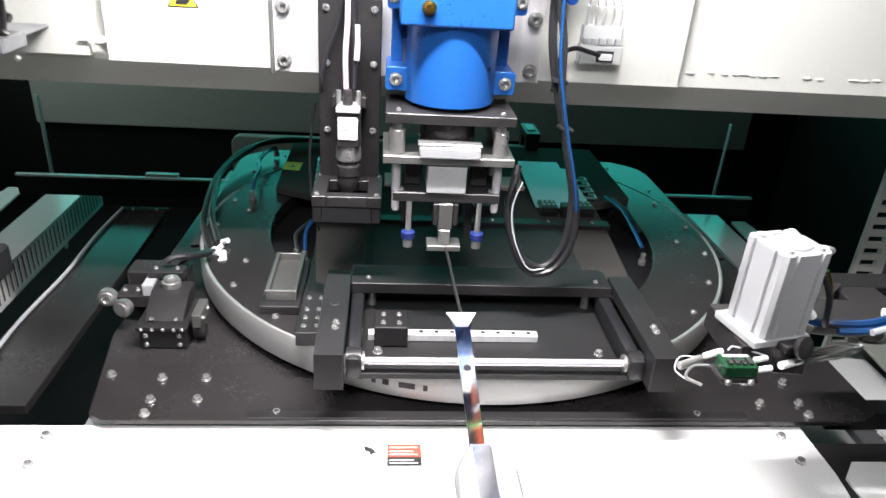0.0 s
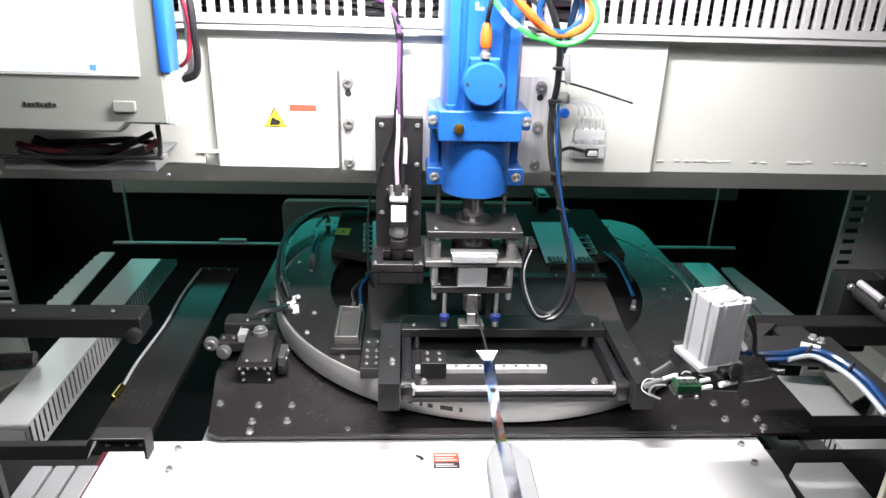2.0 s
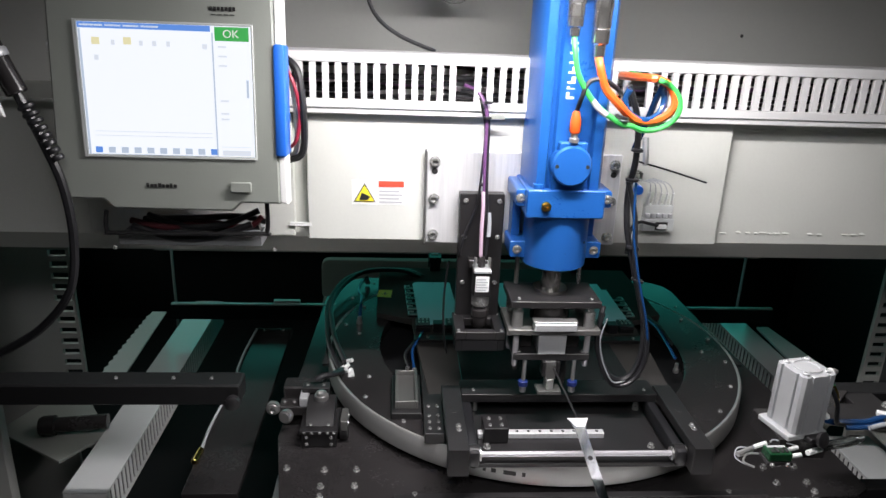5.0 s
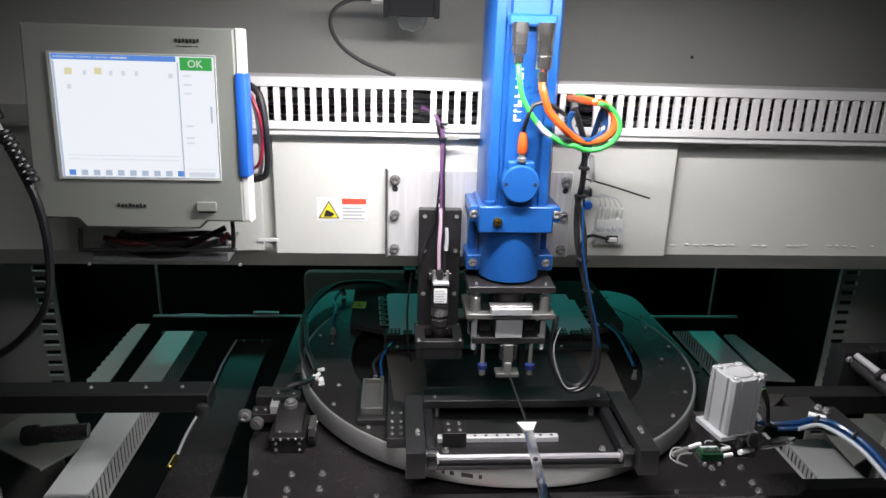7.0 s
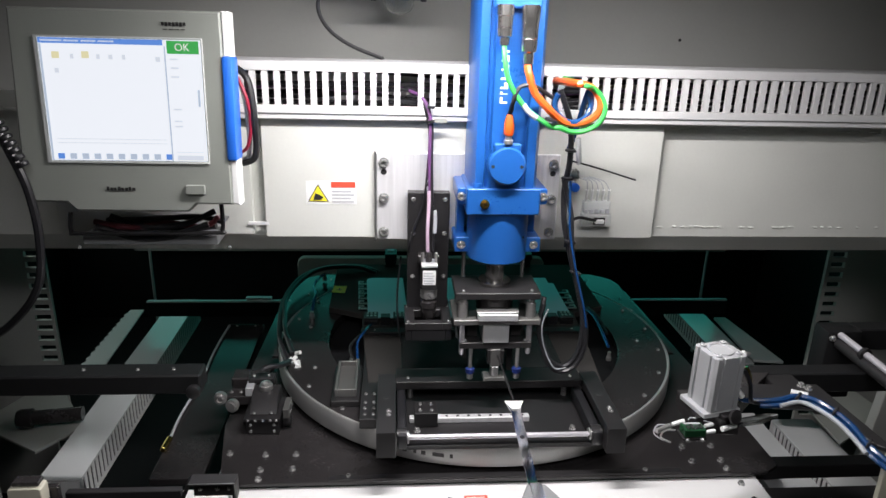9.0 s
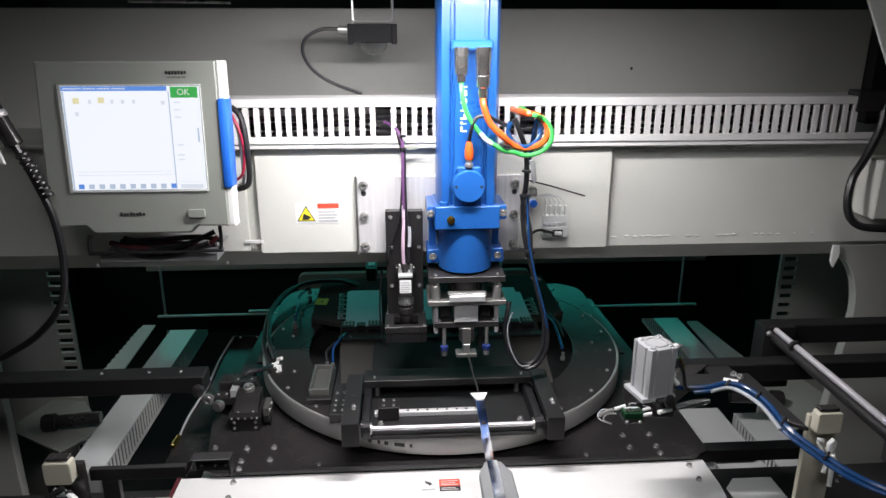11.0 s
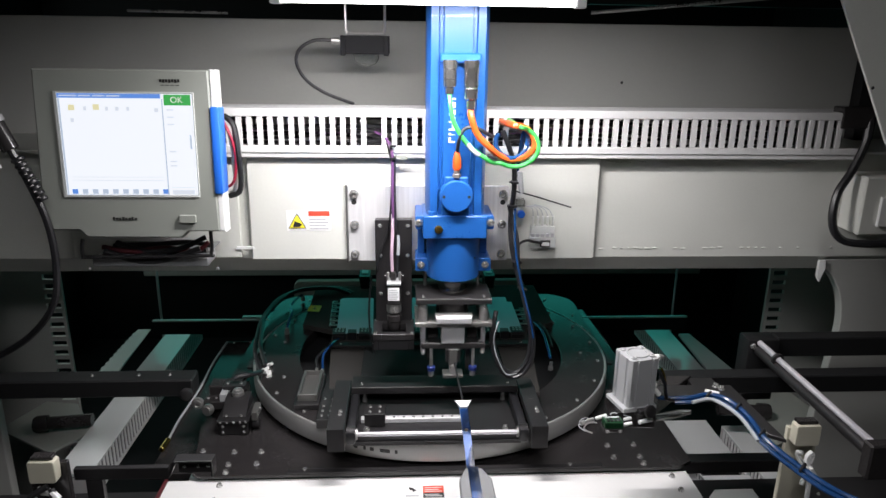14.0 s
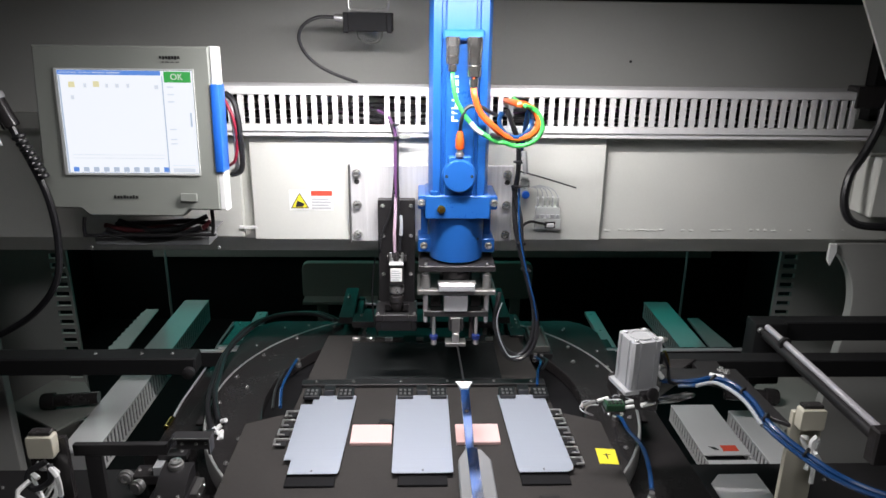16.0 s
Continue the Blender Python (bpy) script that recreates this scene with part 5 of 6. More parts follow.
def turntable():
    t = thing("turntable", "round black turntable with steel rim and two work stations", "turntable", at=(CX, CY, 0))
    n = 96
    b = bm_new()
    ri, ro = 0.335, 0.444
    prof = [(ri, 0.030), (ri, 0.0535), (ri + 0.002, 0.055), (ro - 0.004, 0.055), (ro - 0.004, 0.030)]
    rings = [[b.verts.new((r * math.cos(2 * math.pi * i / n), r * math.sin(2 * math.pi * i / n), z)) for i in range(n)] for r, z in prof]
    for a, c in zip(rings, rings[1:] + rings[:1]):
        for i in range(n):
            b.faces.new((a[i], a[(i + 1) % n], c[(i + 1) % n], c[i]))
    part("ring", b, BLACK, t)
    b = bm_new()
    prof = [(ro - 0.0038, 0.012), (ro - 0.0038, 0.0545), (ro - 0.001, 0.056), (ro + 0.001, 0.0555), (ro + 0.003, 0.052), (ro + 0.003, 0.014), (ro + 0.001, 0.012)]
    rings = [[b.verts.new((r * math.cos(2 * math.pi * i / n), r * math.sin(2 * math.pi * i / n), z)) for i in range(n)] for r, z in prof]
    for a, c in zip(rings, rings[1:] + rings[:1]):
        for i in range(n):
            b.faces.new((a[i], a[(i + 1) % n], c[(i + 1) % n], c[i])).smooth = True
    rim = part("rim", b, RIM, t, "ground steel rim")
    b = bm_new()
    lathe(b, (0, 0, 0.0046), (0, 0, 1), [(0.405, 0), (0.405, 0.020)], 64)
    part("hub", b, PIT, t)
    for k, (a, w) in enumerate(((-112, 1.2), (-109.5, 0.8), (-107.5, 1.2), (-104, 3.0), (-101, 0.8))):
        b = bm_new()
        box(b, -0.0035 * w, 0.0035 * w, -0.0004, 0.0002, 0.028, 0.036)
        b.transform(pose(0, 0, 0, 0, 0, a + 90) @ pose(0, -(ro + 0.0032), 0))
        part("mark", b, INK, rim)
    b = bm_new()
    for k in range(21):
        a = -94 + k * 1.0
        lathe(b, pose(0, 0, 0, 0, 0, a + 90) @ Vector((0, -0.4415, 0.0562)), (0, 0, 1), [(0.0030, 0), (0.0026, 0.006)], 6)
    part("index_teeth", b, STEEL, rim, "row of small steel teeth")
    pts = []
    for k in range(24):
        a = math.radians(k * 15 + 3)
        if abs(math.cos(a)) > 0.52:
            pts.append((0.425 * math.cos(a), 0.425 * math.sin(a), 0.055))
        if abs(math.cos(a)) > 0.75 and k % 2:
            pts.append((0.385 * math.cos(a + 0.1), 0.385 * math.sin(a + 0.1), 0.055))
    screws(t, pts, screw_mesh(0.0036, 0.004))
    b = bm_new()
    prism(b, [(-0.235, -0.27), (0.235, -0.27), (0.25, -0.10), (0.263, 0.085), (0.346, 0.125), (0.346, 0.43), (-0.346, 0.43), (-0.346, 0.125), (-0.263, 0.085), (-0.25, -0.10)], 0.0556, 0.070, "z", 0.001)
    part("bed", b, MATTE, t)
    b = bm_new()
    box(b, -0.26, 0.26, -0.034, -0.010, 0.0702, 0.078, 0.001)
    db = part("divider", b, BLACK2, t)
    screws(db, [(x, -0.022, 0.078) for x in (-0.23, -0.15, -0.05, 0.05, 0.15, 0.23)], TINY)
    station(t, pose(0, 0, 0), False)
    station(t, pose(0, 0, 0, 0, 0, 180), True)
    return t


TABLE = table_base()
TURN_TABLE = turntable()
BLANKS = []


def blanks():
    """Three steel blanks in the loading station."""
    shapes = (
        [(-0.040, -0.125), (0.045, -0.125), (0.047, -0.115), (0.056, 0.130), (0.053, 0.133), (-0.030, 0.133), (-0.030, 0.100), (-0.052, 0.100), (-0.053, -0.085), (-0.040, -0.085)],
        [(-0.053, -0.122), (-0.050, -0.125), (0.050, -0.125), (0.053, -0.122), (0.053, 0.133), (-0.053, 0.133)],
        [(-0.045, -0.115), (-0.043, -0.125), (0.040, -0.125), (0.050, -0.119), (0.053, -0.110), (0.042, 0.133), (-0.054, 0.133)])
    for turn in (180,):
        for x, shape in zip((-0.195, -0.005, 0.205), shapes):
            b = bm_new()
            prism(b, shape, 0.0, 0.0018, "z", 0.0004)
            ob = solid("steel_blank", b, BLANK, "bluish brushed steel blank lying in its nest", "metal plate", "blanks on the turntable")
            h = bm_new()
            lathe(h, (0.0, -0.118, 0.0019), (0, 0, 1), [(0.002, 0), (0.0018, 0.0003)], 8)
            part("pin_hole", h, INK, ob)
            m = pose(0, 0, 0, 0, 0, turn) @ pose(x, -0.172, 0.0787)
            BLANKS.append((ob, m))


blanks()


# ---- front cover and probe ----
COVER_Y = 0.022
COVER = []


def front():
    c = thing("front_cover", "white powder-coated cover plate with screws", "cover", at=(0, COVER_Y, 0))
    b = bm_new()
    prism(b, [(-0.470, 0.629), (0.567, 0.629), (0.567, 0.545), (0.560, 0.487), (-0.470, 0.487)], -0.017, -0.014, "z", 0.0006)
    part("plate", b, WHITE, c)
    b = bm_new()
    box(b, -0.470, 0.552, 0.484, 0.4867, -0.066, -0.015, 0.0005)
    part("front_flange", b, WHITE, c)
    screws(c, [(-0.366, 0.609, -0.014), (-0.365, 0.562, -0.014), (0.531, 0.609, -0.014), (0.532, 0.564, -0.014)], SCREW, name="bolt")
    b = bm_new()
    prism(b, [(-0.477, 0.632), (-0.4705, 0.632), (-0.4705, 0.487), (-0.477, 0.487)], -0.017, -0.012, "z")
    part("edge_seal", b, DARKRED, c, "dark red edge seal")
    l = thing("caution_label", "red and black caution sticker with white print", "sign", at=(0.007, COVER_Y, 0))
    b = bm_new()
    box(b, 0.022, 0.062, 0.560, 0.595, -0.0139, -0.0135)
    part("sheet", b, INK, l)
    b = bm_new()
    box(b, 0.022, 0.062, 0.574, 0.595, -0.0134, -0.0131)
    part("red_field", b, RED, l)
    b = bm_new()
    for i, y in enumerate((0.563, 0.5675, 0.577, 0.582, 0.5885)):
        box(b, 0.025, 0.058 - 0.005 * (i % 2), y, y + 0.0016, -0.0130, -0.0127)
    part("lines", b, OFFWHITE, l, "unreadable white print")
    g = thing("emblem_sticker", "small black emblem printed on the white cover", "sticker", at=(0.007, COVER_Y, 0))
    b = bm_new()
    prism(b, [(-0.006, 0.593), (0.004, 0.589), (0.010, 0.580), (0.006, 0.581), (0.003, 0.577), (0.001, 0.583), (-0.004, 0.585)], -0.0139, -0.0135, "z")
    part("emblem", b, INK, g)
    b = bm_new()
    box(b, -0.012, 0.014, 0.564, 0.569, -0.0139, -0.0136)
    part("caption", b, PALEINK, g, "pale lettering drawn as a bar")
    u = thing("front_girder", "dark steel box section below the cover", "girder")
    b = bm_new()
    box(b, -1.30, 1.40, 0.489, 0.625, -0.40, -0.067, 0.002)
    part("body", b, DARK, u)
    b = bm_new()
    box(b, -1.30, 1.40, 0.515, 0.625, -0.0668, -0.0176, 0.002)
    lip = part("top_rail", b, BLACK2, u, "black rail along the girder")
    screws(lip, [(x, 0.57, -0.0176) for x in (-1.1, -0.9, -0.75, 0.80, 0.95, 1.15)], TINY)
    COVER.extend((c, l, g))
    # probe
    p = thing("probe_arm", "slim steel probe arm with flared tip on a grey holder", "probe")
    b = bm_new()
    prism(b, [(0.088, 0.609), (0.116, 0.609), (0.110, 0.588), (0.109, 0.436), (0.095, 0.436), (0.094, 0.588)], 0.1785, 0.1805, "z", 0.0003)
    slope = pose(0, 0.604, 0.180, 8.5) @ pose(0, -0.611, -0.1815)
    b.transform(slope)
    part("blade", b, MIRROR, p, "polished steel strip")
    b = bm_new()
    prism(b, [(0.086, 0.611), (0.118, 0.611), (0.1085, 0.592), (0.0955, 0.592)], 0.1808, 0.1826, "z", 0.0004)
    b.transform(slope)
    part("tip", b, OFFWHITE, p, "white flared tip")
    b = bm_new()
    sweep(b, [(0.102, 0.604, 0.180), (0.100, 0.66, 0.181), (0.098, 0.72, 0.183), (0.0965, 0.752, 0.184)], 0.0018, 7)
    part("needle", b, BLACK2, p)
    b = bm_new()
    prism(b, [(0.081, 0.403), (0.093, 0.431), (0.119, 0.431), (0.133, 0.403), (0.136, 0.05), (0.076, 0.05)], 0.138, 0.154, "z", 0.002)
    part("holder", b, GREYMID, p, "grey six-sided holder")
    b = bm_new()
    prism(b, [(0.096, 0.430), (0.113, 0.430), (0.115, 0.06), (0.096, 0.06)], 0.1542, 0.1565, "z", 0.0005)
    part("inlay", b, MIRROR, p)
    b = bm_new()
    lathe(b, (0.102, 0.53, 0.1807), (0, 0, 1), [(0.004, 0), (0.0035, 0.0008)], 10)
    b.transform(slope)
    part("rivet", b, BLACK2, p)
    b = bm_new()
    box(b, 0.085, 0.121, 0.055, 0.095, -0.90, 0.1375, 0.002)
    part("post", b, DARK, p)


front()


# ---- compressed-air cylinder and fixed shelves on the right ----
def cylinder():
    c = thing("air_cylinder", "compact square aluminium air cylinder standing on a bracket", "air cylinder")
    c.matrix_world = pose(0.400, 0.541, 0.0, 0, 0, 13)
    b = bm_new()
    prof = []
    h, g = 0.0275, 0.003
    for k in range(4):
        q = [(-h + 0.004, -h), (-0.0165, -h), (-0.016, -h + g), (-0.0125, -h + g), (-0.012, -h), (0.012, -h), (0.0125, -h + g), (0.016, -h + g), (0.0165, -h), (h - 0.004, -h), (h, -h + 0.004)]
        prof += [(x * math.cos(k * math.pi / 2) - y * math.sin(k * math.pi / 2), x * math.sin(k * math.pi / 2) + y * math.cos(k * math.pi / 2)) for x, y in q]
    prism(b, prof, 0.2135, 0.3025, "z", 0.0006)
    part("body", b, ALU2, c)
    b = bm_new()
    lathe(b, (0, 0, 0.3026), (0, 0, 1), [(0.0195, 0), (0.0195, 0.0024), (0.0165, 0.0026), (0.016, 0.0008)], 32)
    part("end_cap", b, ALU2, c)
    for x in (-0.018, 0.018):
        for y in (-0.018, 0.018):
            b = bm_new()
            lathe(b, (x, y, 0.3026), (0, 0, 1), [(0.0048, 0), (0.0048, 0.0028), (0.004, 0.0035), (0.0025, 0.0035), (0.002, 0.0015)], 12)
            part("cap_screw", b, ALU2, c)
    b = bm_new()
    box(b, -0.035, 0.031, -0.029, 0.032, 0.2052, 0.2132, 0.001)
    part("foot", b, ALU2, c)
    for z, d in ((0.293, 0), (0.240, 1)):
        b = bm_new()
        lathe(b, (0.0262, -0.006, z), (1, 0, 0), [(0.0045, 0), (0.0045, 0.004), (0.0062, 0.0045), (0.0062, 0.013), (0.0055, 0.014)], 14)
        el = part("elbow", b, OFFWHITE, c, "white push-in elbow fitting")
        b = bm_new()
        rod(b, (0.0345, -0.006, z - 0.0035), (0.0345 if not d else 0.046, -0.012, z - 0.019), 0.0046, 12, 0.001)
        part("elbow_leg", b, OFFWHITE, el)
        b = bm_new()
        lathe(b, (0.0384, -0.006, z), (1, 0, 0), [(0.003, 0), (0.003, 0.003), (0.0048, 0.003), (0.0048, 0.007), (0.003, 0.007), (0.003, 0.011)], 10)
        part("regulator", b, STEEL, el)
    b = bm_new()
    lathe(b, (0.006, -0.0425, 0.212), (0.2, -1, 0.3), [(0.010, 0), (0.0115, 0.0025), (0.0115, 0.006), (0.006, 0.0075), (0.004, 0.0075)], 18)
    part("knob", b, BLACK2, c)
    b = bm_new()
    box(b, -0.009, 0.0225, -0.0425, -0.0295, 0.2052, 0.2128, 0.001)
    part("lug", b, BLACK2, c)
    # shelf which carries it
    s = thing("shelf_bracket", "black steel shelf carrying the air cylinder", "bracket")
    b = bm_new()
    prism(b, [(0.366, 0.592), (0.366, 0.512), (0.43, 0.505), (0.45, 0.55), (0.55, 0.6445), (0.50, 0.6445), (0.43, 0.592)], 0.176, 0.2048, "z", 0.001)
    part("shelf", b, BLACK, s)
    d = thing("valve_deck", "black deck plate with screws beside the air cylinder", "plate")
    b = bm_new()
    prism(b, [(0.462, 0.602), (0.606, 0.598), (0.614, 0.412), (0.592, 0.43), (0.574, 0.525), (0.530, 0.552), (0.462, 0.556)], 0.2005, 0.208, "z", 0.001)
    part("deck", b, BLACK2, d)
    b = bm_new()
    box(b, 0.54, 0.59, 0.575, 0.644, 0.188, 0.2002, 0.001)
    part("leg", b, BLACK2, d)
    screws(d, [(0.582, 0.582, 0.208), (0.575, 0.592, 0.208)])
    b = bm_new()
    prism(b, [(0.540, 0.562), (0.562, 0.550), (0.567, 0.559), (0.545, 0.571)], 0.2083, 0.216, "z", 0.001)
    part("tie_mount", b, OFFWHITE, d)
    # sensor board with leads
    e = thing("sensor_amplifier", "small green sensor amplifier with white plugs and wires", "sensor")
    b = bm_new()
    box(b, 0.334, 0.366, 0.478, 0.500, 0.192, 0.204, 0.001)
    board = part("board", b, PCB, e, "green circuit housing")
    b = bm_new()
    for k in range(4):
        box(b, 0.338 + k * 0.0065, 0.3425 + k * 0.0065, 0.481, 0.488 + 0.004 * (k % 2), 0.2042, 0.2062, 0.0004)
    part("chips", b, BLACK, board)
    b = bm_new()
    box(b, 0.3375, 0.3625, 0.4935, 0.4975, 0.2042, 0.2050)
    part("stripe", b, PALEINK, board)
    b = bm_new()
    box(b, 0.332, 0.368, 0.4765, 0.502, 0.186, 0.1918, 0.001)
    part("base", b, BLACK, e)
    for p, q, r, mt in (((0.325, 0.505, 0.197), (0.345, 0.510, 0.200), 0.0032, OFFWHITE), ((0.368, 0.485, 0.196), (0.383, 0.486, 0.198), 0.003, OFFWHITE), ((0.372, 0.498, 0.198), (0.386, 0.501, 0.199), 0.003, PALEFRAME), ((0.295, 0.49, 0.196), (0.32, 0.50, 0.198), 0.004, STEEL)):
        b = bm_new()
        rod(b, p, q, r, 10, 0.0006)
        part("plug", b, mt, e)
    for pts, r, mt in (([(0.32, 0.497, 0.20), (0.302, 0.503, 0.198), (0.292, 0.49, 0.192), (0.300, 0.476, 0.190)], 0.0008, PALEINK),
                       ([(0.352, 0.512, 0.20), (0.36, 0.518, 0.20), (0.375, 0.512, 0.199), (0.385, 0.505, 0.199)], 0.0009, PALEINK),
                       ([(0.322, 0.486, 0.20), (0.306, 0.486, 0.199), (0.298, 0.478, 0.193), (0.31, 0.470, 0.190)], 0.0014, STEEL)):
        b = bm_new()
        sweep(b, pts, r, 6)
        part("wire", b, mt, e)
    screws(e, [(0.338, 0.476, 0.189), (0.36, 0.476, 0.189)], TINY, (90, 0, 0))
    w = thing("cable_cover_plate", "flat white plug plate beside the cylinder", "plate")
    b = bm_new()
    prism(b, [(0.418, 0.505), (0.47, 0.515), (0.505, 0.53), (0.49, 0.535), (0.44, 0.522)], 0.1872, 0.196, "z", 0.001)
    part("plate", b, CLEAR, w)
    b = bm_new()
    rod(b, (0.40, 0.498, 0.192), (0.425, 0.507, 0.192), 0.004, 10)
    part("plug", b, OFFWHITE, w)
    # hoses
    k = thing("air_hoses", "blue, black and white air hoses tied together", "hoses")
    run = [(0.446, 0.548, 0.215), (0.456, 0.545, 0.212), (0.475, 0.540, 0.214), (0.504, 0.536, 0.217), (0.536, 0.541, 0.220), (0.563, 0.523, 0.220), (0.578, 0.474, 0.216), (0.580, 0.415, 0.208), (0.606, 0.352, 0.196), (0.64, 0.292, 0.19), (0.70, 0.25, 0.188), (0.80, 0.24, 0.188)]
    side = lambda d, dz, k0: [(x + d * (0.2 if i < 5 else 1), y + d * (1 if i < 6 else 0.2), z + dz) for i, (x, y, z) in enumerate(run)][k0:]
    for pts, r, mt in ((run, 0.0046, CBLUE), (side(-0.008, -0.004, 2), 0.0036, CBLUE), (side(-0.013, -0.002, 3)[:5], 0.0034, CWHITE), (side(0.006, -0.005, 2), 0.0036, RUBBER),
                       ([(0.440, 0.535, 0.272), (0.450, 0.53, 0.25), (0.456, 0.532, 0.225), (0.466, 0.538, 0.2125), (0.50, 0.534, 0.2125)], 0.0032, RUBBER),
                       ([(0.444, 0.54, 0.274), (0.449, 0.535, 0.262), (0.452, 0.532, 0.245)], 0.0034, BRASS)):
        b = bm_new()
        sweep(b, pts, r)
        part("hose", b, mt, k)
    for p in ((0.536, 0.541, 0.218), (0.571, 0.50, 0.217), (0.579, 0.43, 0.209), (0.606, 0.352, 0.195)):
        b = bm_new()
        lathe(b, p, (0.6, -0.7, -0.2), [(0.010, 0), (0.011, 0.001), (0.011, 0.003), (0.010, 0.004)], 10)
        part("cable_tie", b, RUBBER, k)


cylinder()


def slotted_duct(name, x0, x1, y0, y1, z, h, lids, label, pitch=0.018):
    """A floor cable duct with lids and slotted walls, filled with dark cables."""
    d = thing(name, label, "cable duct")
    for a, c in lids:
        b = bm_new()
        box(b, x0, x1, a, c, z - 0.004, z, 0.0008)
        part("lid", b, LID, d)
    b = bm_new()
    box(b, x0 + 0.003, x1 - 0.003, y0, y1, z - h, z - h + 0.004)
    for x in (x0 + 0.0015, x1 - 0.0035):
        box(b, x, x + 0.002, y0, y1, z - h + 0.0042, z - h + 0.010)
        box(b, x, x + 0.002, y0, y1, z - 0.0075, z - 0.0042)
    part("channel", b, DUCT, d)
    b = bm_new()
    box(b, x0 + 0.006, x1 - 0.006, y0 + 0.002, y1 - 0.002, z - h + 0.0045, z - 0.014, 0.004)
    part("cable_fill", b, RUBBER, d, "dark bundle of cables")
    for y in (y0 - 0.002, y1):
        b = bm_new()
        box(b, x0 + 0.002, x1 - 0.002, y, y + 0.0018, z - h, z - 0.0042)
        part("end_cap", b, DUCT, d)
    b = bm_new()
    box(b, 0, 0.002, -0.0045, 0.0045, 0.0102 - h, -0.0077)
    fin = mesh_of("finger", b, DUCT)
    y = y0 + 0.008
    while y < y1 - 0.004:
        for x in (x0 + 0.0015, x1 - 0.0035):
            ob = new("finger", fin)
            ob.parent, ob.location = d, (x, y, z)
        y += pitch
    return d


def left_side():
    slotted_duct("floor_duct", -0.777, -0.696, 0.80, 1.68, -0.10, 0.075, [(0.80, 1.68)], "pale grey slotted cable duct with glossy lid")
    b = bm_new()
    z = -0.1
    prof = [(-0.880, 1.235)]
    k = 0
    y = 1.235
    while y < 1.58:
        prof += [(-0.884 + 0.0 * k, y), (-0.878, y + 0.014)]
        y += 0.03
    prof += [(-0.878, 1.60), (-0.838, 1.60), (-0.822, 1.235)]
    prism(b, prof, z - 0.004, z, "z")
    solid("toothed_strip", b, PALEFRAME, "grey sheet strip with toothed edge", "cover strip")
    f = thing("floor_channel", "long black axis cover with a cable along its edge", "axis cover")
    b = bm_new()
    box(b, -0.545, -0.448, 0.742, 1.412, -0.075, -0.06, 0.001)
    part("cover", b, BLACK, f)
    screws(f, [(x, y, -0.06) for x in (-0.52, -0.47) for y in (1.40,)], TINY)
    b = bm_new()
    sweep(b, [(-0.537, 1.39, -0.054), (-0.543, 1.25, -0.055), (-0.538, 1.10, -0.055), (-0.544, 0.95, -0.055), (-0.541, 0.86, -0.055)], 0.003)
    part("cable", b, PALEINK, f)
    b = bm_new()
    rod(b, (-0.541, 0.862, -0.053), (-0.543, 0.822, -0.053), 0.0062, 12, 0.001)
    part("plug", b, BRASS, f, "yellow plug")
    a = thing("rear_cross_bar", "dark rear cross bar with steel edge strip", "machine frame")
    b = bm_new()
    box(b, -0.765, 0.88, 1.43, 1.455, -0.045, -0.004, 0.001)
    part("bar", b, PIT, a)
    b = bm_new()
    box(b, -0.765, 0.88, 1.429, 1.440, -0.0036, 0.001, 0.0005)
    part("strip", b, ALU2, a)
    for x in (-0.50, 0.0, 0.4):
        b = bm_new()
        box(b, x, x + 0.07, 1.4405, 1.4545, -0.0036, 0.006, 0.001)
        part("tab", b, ALU2, a)
    for x in (-0.30, 0.52):
        b = bm_new()
        box(b, x, x + 0.02, 1.43, 1.455, -0.12, -0.0455)
        part("leg", b, DARK, a)
    COVER.append(a)
    # grey sheets with motors
    for nm, pts, x, rx in (("pan_plate", [(-0.945, 1.135), (-0.86, 1.12), (-0.765, 0.99), (-0.825, 0.895), (-0.995, 1.0)], -0.90, 0.06), ("pan_plate", [(0.905, 1.07), (0.967, 1.132), (1.062, 1.128), (1.08, 0.98), (0.89, 0.87)], 0.93, -0.06)):
        g = thing(nm, "grey mottled sheet plate low beside the table", "plate")
        b = bm_new()
        prism(b, pts, -0.108, -0.102, "z", 0.0006)
        part("plate", b, BEZEL, g)
        mo = thing("motor", "dark round motor lying on the low plate", "motor")
        b = bm_new()
        y = 1.005 if x < 0 else 1.01
        lathe(b, (x, y - 0.02, -0.082), (1 if x < 0 else -1, 0.15, 0), [(0.018, 0), (0.021, 0.006), (0.021, 0.03), (0.016, 0.032), (0.016, 0.13)], 18)
        part("body", b, BLACK, mo)
    # left arm bar
    q = thing("swing_arm", "black square beam reaching in from the side", "beam")
    b = bm_new()
    box(b, -1.30, -0.421, 0.70, 0.745, 0.143, 0.180, 0.003)
    part("beam", b, DARK, q)
    b = bm_new()
    lathe(b, (-0.432, 0.699, 0.152), (0, -1, 0), [(0.012, 0), (0.012, 0.01), (0.009, 0.012)], 16)
    part("stub", b, BLACK2, q)
    screws(q, [(x, 0.722, 0.180) for x in (-0.62, -0.53, -0.47)], TINY)
    # front-left bracket rail
    h = thing("front_rail", "black rail with bent sensor bracket in front of the table", "bracket", at=(-0.0023, -0.1224, 0.1877))
    h.scale = (0.772, 0.772, 0.772)
    b = bm_new()
    box(b, -0.62, -0.447, 0.600, 0.612, 0.026, 0.050, 0.001)
    part("rail", b, BLACK2, h)
    b = bm_new()
